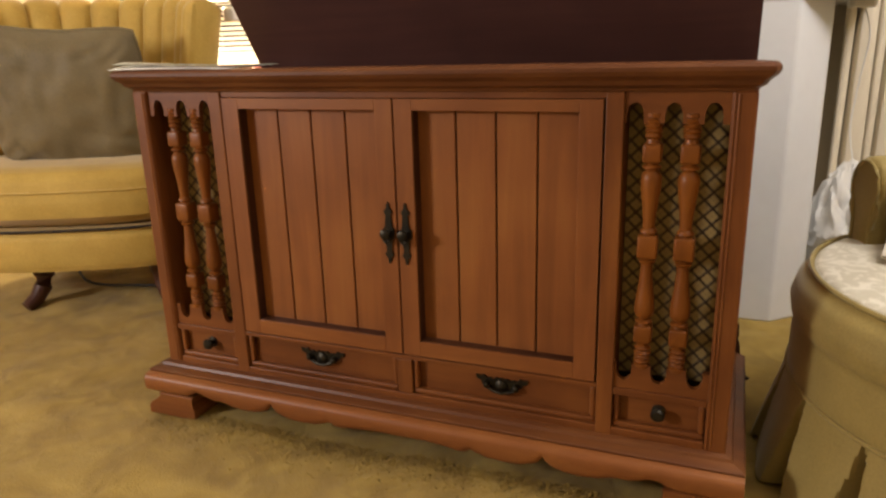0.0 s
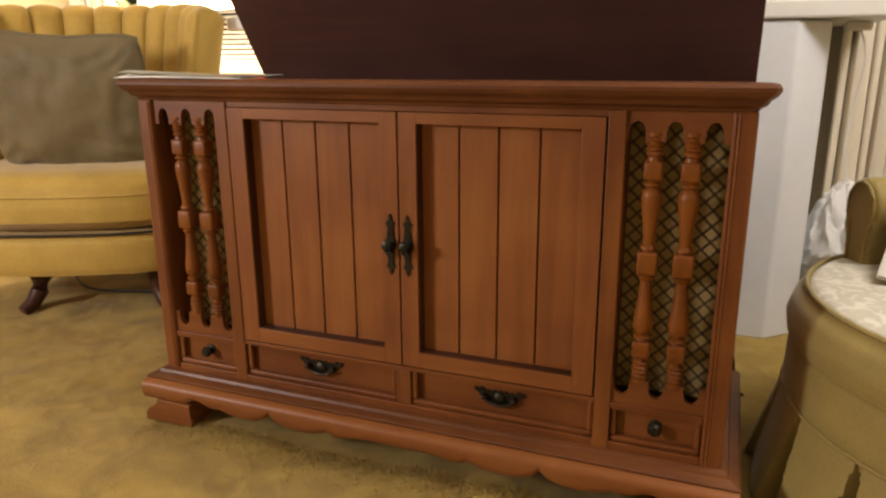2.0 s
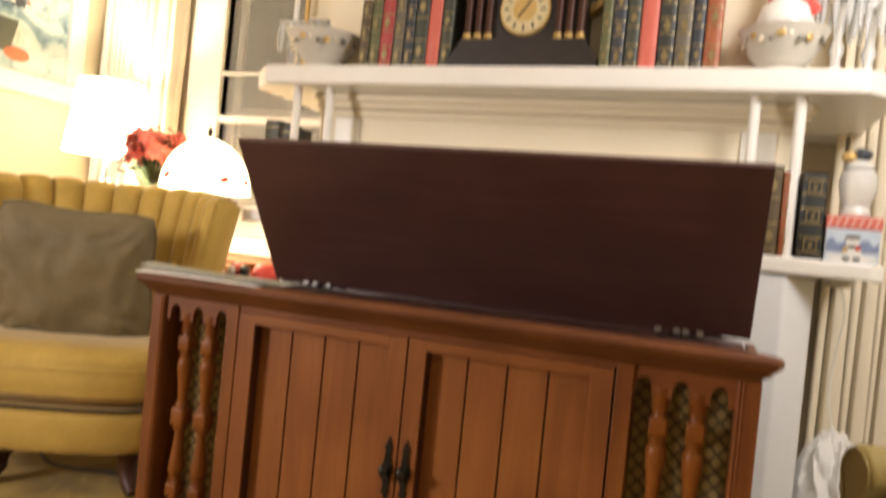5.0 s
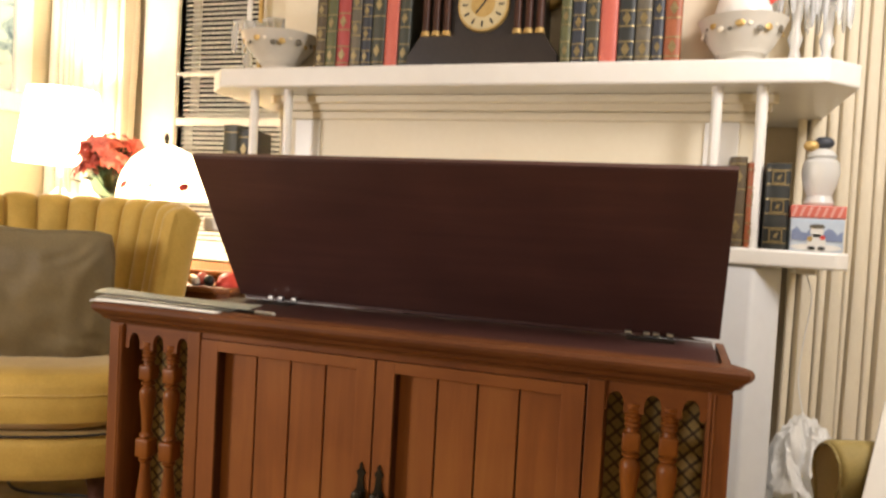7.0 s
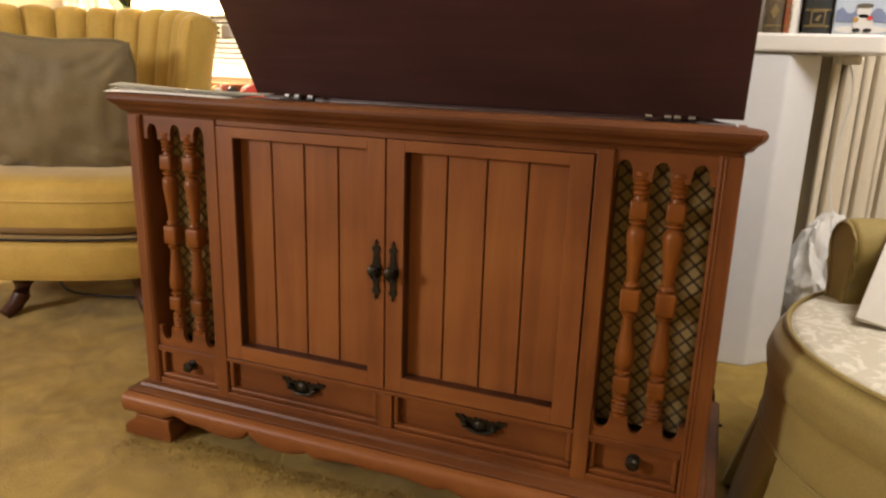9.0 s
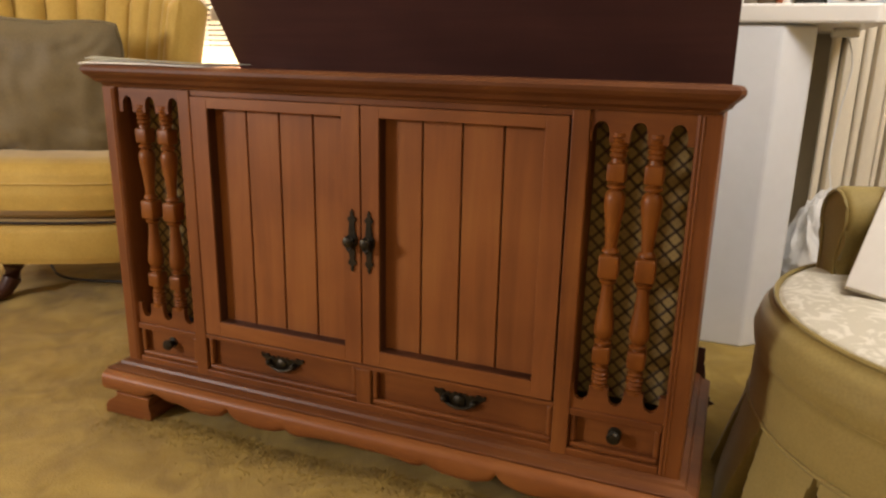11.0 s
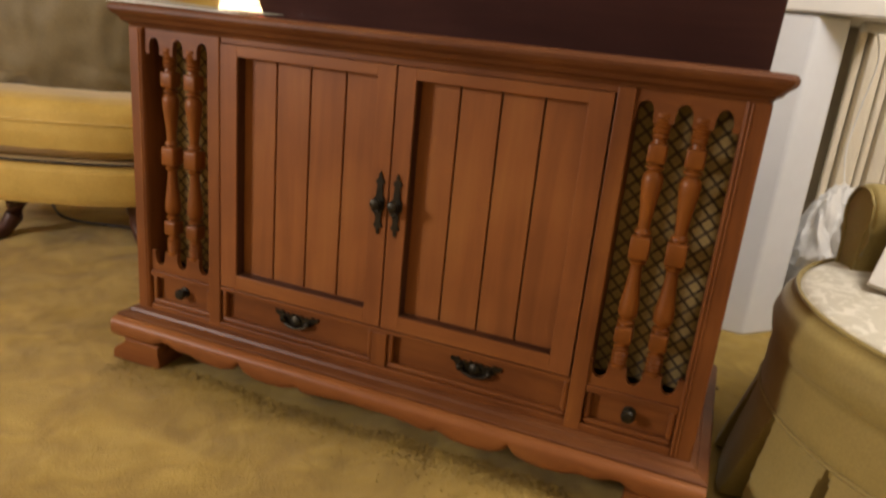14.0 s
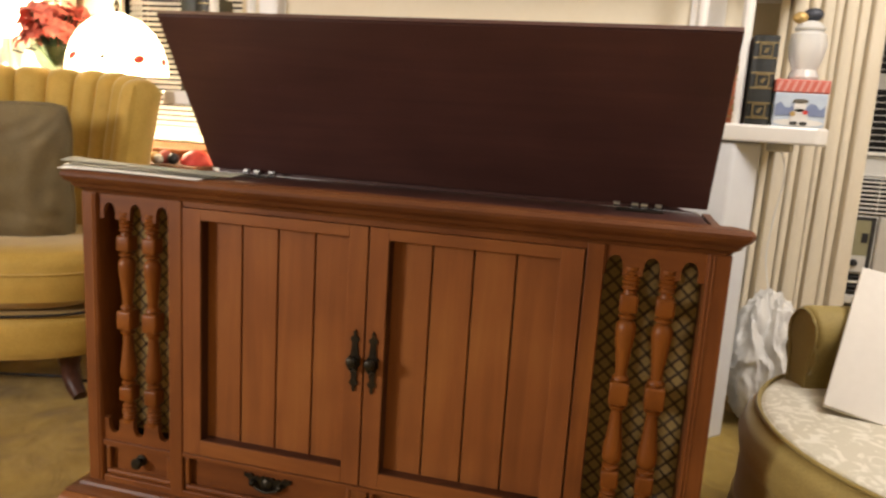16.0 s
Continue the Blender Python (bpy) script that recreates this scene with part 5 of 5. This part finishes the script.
def lustre(x, y, h, label):
    c = thing("crystal_candleholder", pose(x, y, MZ), label, "candleholder", "crystal candleholders on the mantel")
    part("stem", lathe(bmesh.new(), [(0.05, 0.0), (0.05, 0.008), (0.02, 0.018), (0.012, 0.05), (0.022, 0.08), (0.012, 0.11), (0.016, h * 0.6), (0.024, h * 0.66), (0.014, h * 0.72)], seg=12), GLASS, c, smooth=True)
    part("cup", lathe(bmesh.new(), [(0.012, h * 0.72), (0.05, h * 0.78), (0.062, h * 0.86), (0.058, h * 0.86), (0.044, h * 0.79), (0.01, h * 0.74)], seg=18), GLASS, c, smooth=True)
    part("candle", lathe(bmesh.new(), [(0.011, h * 0.75), (0.011, h * 1.3), (0.004, h * 1.32)], seg=12), CERAMIC, c, smooth=True)
    drop = lathe(bmesh.new(), [(0.002, 0.0), (0.008, -0.02), (0.009, -0.06), (0.005, -0.10), (0.001, -0.115)][::-1], seg=6)
    first = None
    for k in range(10):
        a = 2 * math.pi * k / 10
        if first is None:
            first = part("prism", drop, GLASS, c)
            ob = first
        else:
            ob = new("prism", first.data)
            ob.parent = c
        ob.location = (0.058 * math.cos(a), 0.058 * math.sin(a), h * 0.84)


lustre(-1.125, 1.22, 0.26, "crystal candleholder hung with clear prisms")
lustre(-1.06, 1.32, 0.30, "tall crystal candleholder hung with clear prisms")
lustre(0.80, 1.10, 0.30, "crystal candleholder hung with clear prisms")
lustre(0.89, 1.14, 0.27, "crystal candleholder hung with clear prisms")


def leaning_frame():
    f = thing("picture_frame", pose(-1.02, 1.30, MZ), "gilt edged picture frame standing on the mantel", "picture frame")
    for x0, x1, z0, z1 in ((-0.12, -0.10, 0, 0.7), (0.08, 0.10, 0, 0.7), (-0.10, 0.08, 0, 0.02), (-0.10, 0.08, 0.68, 0.70)):
        part("moulding", bx(x0, x1, 0, 0.02, z0, z1, 0.004), GILT, f)
    part("picture", bx(-0.099, 0.079, 0.008, 0.014, 0.021, 0.679), CREAM_PANEL, f)


leaning_frame()


# ---------------------------------------------------------------- shelf ornaments
def tin():
    t = thing("gift_tin", pose(0.809, 0.992, SZ), "square printed tin with a red striped lid on the shelf", "tin")
    blue = cloudy("printed_pale_blue", (0.42, 0.50, 0.60), (0.60, 0.66, 0.70), 18, 0.35)
    part("body", bx(0, 0.135, 0, 0.12, 0, 0.092, 0.003), blue, t)
    part("lid", bx(-0.002, 0.137, -0.002, 0.122, 0.0925, 0.128, 0.003), LEATHERS["coral"], t, "coral red lid with pale stripes")
    for k in range(7):
        s = k * 0.019
        part("stripe", prism(bmesh.new(), [(s, 0.096), (s + 0.007, 0.096), (s + 0.017, 0.125), (s + 0.010, 0.125)], "y", -0.0034, -0.0024), LEATHERS["coral_pale"], t)
    def blob(x, z, w, h, mat, y=-0.0012):
        pts = [(x + w * math.cos(2 * math.pi * i / 18), z + h * math.sin(2 * math.pi * i / 18)) for i in range(18)]
        part("printed_shape", prism(bmesh.new(), pts, "y", y, y + 0.0008), mat, t)
    blob(0.067, 0.012, 0.065, 0.010, CERAMIC)
    hill = [(0.004, 0.030)] + [(0.004 + 0.0127 * k, 0.058 + 0.010 * math.sin(k * 1.9)) for k in range(11)] + [(0.131, 0.030)]
    part("printed_shape", prism(bmesh.new(), hill, "y", -0.0014, -0.0006), LEATHERS["navy_pale"], t)
    blob(0.067, 0.028, 0.024, 0.022, CERAMIC, -0.0022)
    blob(0.067, 0.056, 0.017, 0.016, CERAMIC, -0.0022)
    blob(0.067, 0.070, 0.020, 0.006, LEATHERS["grey"], -0.0032)
    blob(0.082, 0.040, 0.007, 0.006, RED, -0.0032)
    blob(0.05, 0.036, 0.007, 0.007, GILT, -0.0032)
    blob(0.055, 0.010, 0.010, 0.005, LEATHERS["black"], -0.0032)
    blob(0.080, 0.010, 0.010, 0.005, LEATHERS["black"], -0.0032)


tin()


def jar():
    j = thing("glass_jar", pose(0.885, 1.055, SZ + 0.128), "clear lidded glass jar with a small bird on top", "jar")
    part("body", lathe(bmesh.new(), [(0.035, 0.0), (0.040, 0.01), (0.032, 0.03), (0.044, 0.06), (0.050, 0.095), (0.046, 0.125), (0.034, 0.135)], seg=22), FROST, j, smooth=True)
    part("lid", lathe(bmesh.new(), [(0.037, 0.136), (0.040, 0.142), (0.028, 0.158), (0.010, 0.164)], seg=22), FROST, j, smooth=True)
    bm = bmesh.new()
    bmesh.ops.create_uvsphere(bm, u_segments=12, v_segments=8, radius=0.018)
    bm.transform(Matrix.Translation((0.004, 0, 0.180)) @ Matrix.Diagonal((1.5, 1, 1, 1)))
    part("bird_finial", bm, LEATHERS["navy"], j, "blue bird finial", smooth=True)
    bm = bmesh.new()
    bmesh.ops.create_uvsphere(bm, u_segments=12, v_segments=8, radius=0.016)
    bm.transform(Matrix.Translation((-0.03, -0.01, 0.170)) @ Matrix.Diagonal((1.3, 1, 1, 1)))
    part("leaf_finial", bm, GILT, j, smooth=True)


FROST = glass_mat("frosted_glass", (0.94, 0.93, 0.88), 0.3)
FROST.node_tree.nodes["Principled BSDF"].inputs["Transmission Weight"].default_value = 0.5
jar()


# ---------------------------------------------------------------- lamp table behind the armchair
def side_table(name, x0, x1, y0, y1, top, label):
    t = thing(name, pose(0, 0, 0), label, "table")
    part("tabletop", bx(x0, x1, y0, y1, top - 0.022, top, 0.006), WOOD_H, t)
    part("apron", bx(x0 + 0.02, x1 - 0.02, y0 + 0.02, y1 - 0.02, top - 0.085, top - 0.0225, 0.002), WOOD_H, t)
    for x in (x0 + 0.035, x1 - 0.035):
        for y in (y0 + 0.035, y1 - 0.035):
            part("leg", tube(bmesh.new(), [(x, y, top - 0.085), (x, y, 0.2), (x, y, -0.004)], [0.02, 0.017, 0.012], 12), WOOD_V, t, smooth=True)


side_table("lamp_table", -2.45, -1.16, 1.22, 1.62, 0.735, "maple lamp table beneath the window")
side_table("small_table", -1.30, -1.005, 1.0, 1.19, 0.695, "small maple table beside the fireplace")


def lamp():
    l = thing("table_lamp", pose(LAMP_AT[0], LAMP_AT[1], 0.735), "lit table lamp with a white leaded glass dome shade", "lamp")
    R = 0.188
    prof = [(R, 0.275), (R * 1.0, 0.285), (R * 0.97, 0.33), (R * 0.88, 0.385), (R * 0.72, 0.435), (R * 0.48, 0.475), (R * 0.2, 0.498), (0.02, 0.503)]
    inner = [(r * 0.985, z - 0.002) for r, z in prof[::-1]]
    bm = bmesh.new()
    rings = []
    for r, z in prof + inner:
        rings.append([bm.verts.new((r * math.cos(2 * math.pi * i / 48), r * math.sin(2 * math.pi * i / 48), z)) for i in range(48)])
    for a, b in zip(rings, rings[1:] + rings[:1]):
        for i in range(48):
            bm.faces.new((a[i], a[(i + 1) % 48], b[(i + 1) % 48], b[i]))
    shade = part("shade", bm, SHADE, l, "glowing white leaded glass dome", smooth=True)
    for k in range(9):
        a = 2 * math.pi * (k + 0.3) / 9
        big = k % 2 == 0
        bm = bmesh.new()
        bmesh.ops.create_uvsphere(bm, u_segments=10, v_segments=6, radius=0.024 if big else 0.010)
        zz, rr = 0.325, R * 0.975
        bm.transform(Matrix.Translation((rr * math.cos(a), rr * math.sin(a), zz)) @ Matrix.Rotation(a, 4, "Z") @ Matrix.Rotation(radians(-12), 4, "Y") @ Matrix.Rotation(radians(25), 4, "X") @ Matrix.Diagonal((0.16, 1, 0.6, 1)))
        part("glass_petal", bm, RED if big else LEATHERS["grey"], shade, "red glass petal" if big else "", smooth=True)
    part("finial", lathe(bmesh.new(), [(0.012, 0.503), (0.006, 0.515), (0.012, 0.53), (0.004, 0.55)], seg=12), BRONZE, l, smooth=True)
    part("stem", lathe(bmesh.new(), [(0.085, 0.0), (0.085, 0.012), (0.05, 0.022), (0.02, 0.05), (0.026, 0.10), (0.014, 0.16), (0.012, 0.26)], seg=20), BRONZE, l, smooth=True)


lamp()


def drum_lamp():
    l = thing("drum_lamp", pose(-2.28, 1.45, 0.735), "lit table lamp with a pale drum shade", "lamp")
    part("shade", sheet(bmesh.new(), lambda u, v: ((0.20 - 0.05 * v) * math.cos(2 * math.pi * u), (0.20 - 0.05 * v) * math.sin(2 * math.pi * u), 0.42 + 0.345 * v), 40, 4, closed=True), SHADE, l, smooth=True)
    part("stem", lathe(bmesh.new(), [(0.08, 0.0), (0.08, 0.02), (0.04, 0.05), (0.07, 0.16), (0.05, 0.27), (0.012, 0.31), (0.012, 0.42)], seg=20), CERAMIC, l, smooth=True)


drum_lamp()


def flowers():
    v = thing("flower_vase", pose(-1.905, 1.37, 0.735), "footed green glass vase of red silk flowers", "vase")
    part("vase", lathe(bmesh.new(), [(0.075, 0.0), (0.07, 0.012), (0.02, 0.03), (0.016, 0.20), (0.03, 0.255), (0.075, 0.30), (0.10, 0.37), (0.096, 0.37), (0.07, 0.305), (0.02, 0.262)], seg=26), GREEN_GLASS, v, smooth=True)
    rnd = random.Random(11)
    heads = bmesh.new()
    stems = bmesh.new()
    leaves = bmesh.new()
    for i in range(60):
        a, r = rnd.uniform(0, 6.28), 0.125 * math.sqrt(rnd.random())
        top = Vector((r * math.cos(a), r * math.sin(a), 0.37 + 0.14 * rnd.random() + 0.05 * (1 - r / 0.125)))
        tube(stems, [(0.01 * math.cos(a), 0.01 * math.sin(a), 0.29), tuple(top * 0.6 + Vector((0, 0, 0.14))), tuple(top)], 0.003, 5)
        out = Vector((top.x, top.y, 0.10)).normalized()
        for k in range(6):
            t = 2 * math.pi * k / 6 + rnd.random()
            u = out.orthogonal().normalized()
            w = out.cross(u)
            d = (math.cos(t) * u + math.sin(t) * w)
            side = out.cross(d)
            L = rnd.uniform(0.045, 0.072)
            p = [top, top + d * L * 0.5 + side * L * 0.36 + out * 0.012, top + d * L - out * 0.006, top + d * L * 0.5 - side * L * 0.36 + out * 0.012]
            q = [heads.verts.new(c) for c in p]
            m = heads.verts.new(top + d * L * 0.55 + out * 0.004)
            for z in range(4):
                heads.faces.new((q[z], q[(z + 1) % 4], m))
        if i % 5 == 0:
            d = Vector((math.cos(a + 1), math.sin(a + 1), 0.2)) * 0.07
            side = Vector((-d.y, d.x, 0)) * 0.35
            b0 = top - Vector((0, 0, 0.06))
            q = [leaves.verts.new(c) for c in (b0, b0 + d * 0.5 + side, b0 + d, b0 + d * 0.5 - side)]
            leaves.faces.new(q)
    part("stalk", stems, LEAF, v)
    part("bouquet", heads, CORAL_PETAL, v, "clustered red blossoms")
    part("foliage", leaves, LEAF, v)


flowers()


def trinkets():
    rnd = random.Random(2)
    specs = [(-1.20, 1.04, 0.020, GILT, "small gilt bauble on the small table"), (-1.165, 1.05, 0.024, LEATHERS["coral"], "coral bauble on the small table"), (-1.13, 1.045, 0.020, LEATHERS["black"], "dark bauble on the small table"), (-1.175, 1.025, 0.017, BOARD, "cream bauble on the small table")]
    for x, y, r, mat, label in specs:
        bm = bmesh.new()
        bmesh.ops.create_uvsphere(bm, u_segments=14, v_segments=10, radius=r)
        for v in bm.verts:
            v.co *= 1 + 0.06 * noise.noise(v.co * 60)
        ob = part("bauble", bm, mat, None, smooth=True)
        ob.location = (x, y, 0.695 + r * 0.95)
        tagged(ob, label, "bauble", "baubles on the small table")
    ob = part("red_dish_cover", lathe(bmesh.new(), [(0.055, 0.0), (0.056, 0.008), (0.045, 0.035), (0.022, 0.05), (0.001, 0.054)], seg=24), RED, None, smooth=True)
    ob.location = (-1.065, 1.09, 0.695)
    tagged(ob, "domed red cover on the small table", "cover")
    for x, h in ((-2.10, 0.34), (-2.17, 0.30)):
        c = thing("candlestick", pose(x, 1.28, 0.735), "slim pale candlestick on the lamp table", "candlestick", "candlesticks on the lamp table")
        part("holder", lathe(bmesh.new(), [(0.04, 0.0), (0.035, 0.01), (0.008, 0.03), (0.008, h * 0.5), (0.016, h * 0.55)], seg=14), GILT, c, smooth=True)
        part("candle", lathe(bmesh.new(), [(0.010, h * 0.55), (0.009, h), (0.002, h + 0.01)], seg=12), CERAMIC, c, smooth=True)


trinkets()


# ---------------------------------------------------------------- painting
def painting():
    p = thing("framed_painting", pose(XW + 0.003, 0, 0), "floral still life painting in a broad white frame", "painting")
    y0, y1, z0, z1, f = 0.62, 1.66, 1.42, 2.28, 0.10
    for a, b, c, d in ((y0, y1, z0, z0 + f), (y0, y1, z1 - f, z1), (y0, y0 + f, z0 + f, z1 - f), (y1 - f, y1, z0 + f, z1 - f)):
        part("frame_rail", bx(0, 0.04, a, b, c, d, 0.008), WHITE_PAINT, p)
    m, t, b = node_mat("painted_canvas")
    v = coords(t)
    n = add(t, "ShaderNodeTexNoise", Scale=5.0, Detail=6.0, Distortion=1.5)
    t.links.new(v, n.inputs["Vector"])
    r = ramp(t, n.outputs[0], [(0.30, (0.05, 0.09, 0.13)), (0.42, (0.22, 0.30, 0.32)), (0.52, (0.45, 0.52, 0.50)), (0.62, (0.62, 0.62, 0.52)), (0.75, (0.12, 0.20, 0.14))])
    t.links.new(r.outputs[0], b.inputs["Base Color"])
    bump(t, b, n.outputs[0], 0.4, 0.004)
    part("canvas", bx(0.004, 0.016, y0 + f, y1 - f, z0 + f, z1 - f), m, p, "blue-green floral canvas")
    rnd = random.Random(8)
    for i in range(34):
        yy, zz = rnd.gauss(1.15, 0.17), rnd.gauss(1.93, 0.14)
        if not (y0 + f + 0.05 < yy < y1 - f - 0.05 and z0 + f + 0.1 < zz < z1 - f - 0.05):
            continue
        rr = rnd.uniform(0.02, 0.045)
        bm = bmesh.new()
        pts = [(yy + rr * (1 + 0.25 * math.sin(5 * a)) * math.cos(a), zz + rr * (1 + 0.25 * math.sin(5 * a)) * math.sin(a)) for a in [2 * math.pi * k / 30 for k in range(30)]]
        prism(bm, pts, "x", 0.0162, 0.0170 + 0.0002 * i)
        part("painted_bloom", bm, (CERAMIC, LEATHERS["coral"], BOARD, LEATHERS["navy"])[i % 4], p)
    part("painted_pot", prism(bmesh.new(), [(1.08, 1.60), (1.24, 1.60), (1.28, 1.76), (1.04, 1.76)], "x", 0.0162, 0.0168), LEATHERS["dark_green"], p)
    part("painted_fruit", prism(bmesh.new(), [(1.28 + 0.07 * math.cos(a), 1.60 + 0.035 * math.sin(a)) for a in [2 * math.pi * k / 20 for k in range(20)]], "x", 0.0162, 0.0172), LEATHERS["rust"], p)


painting()
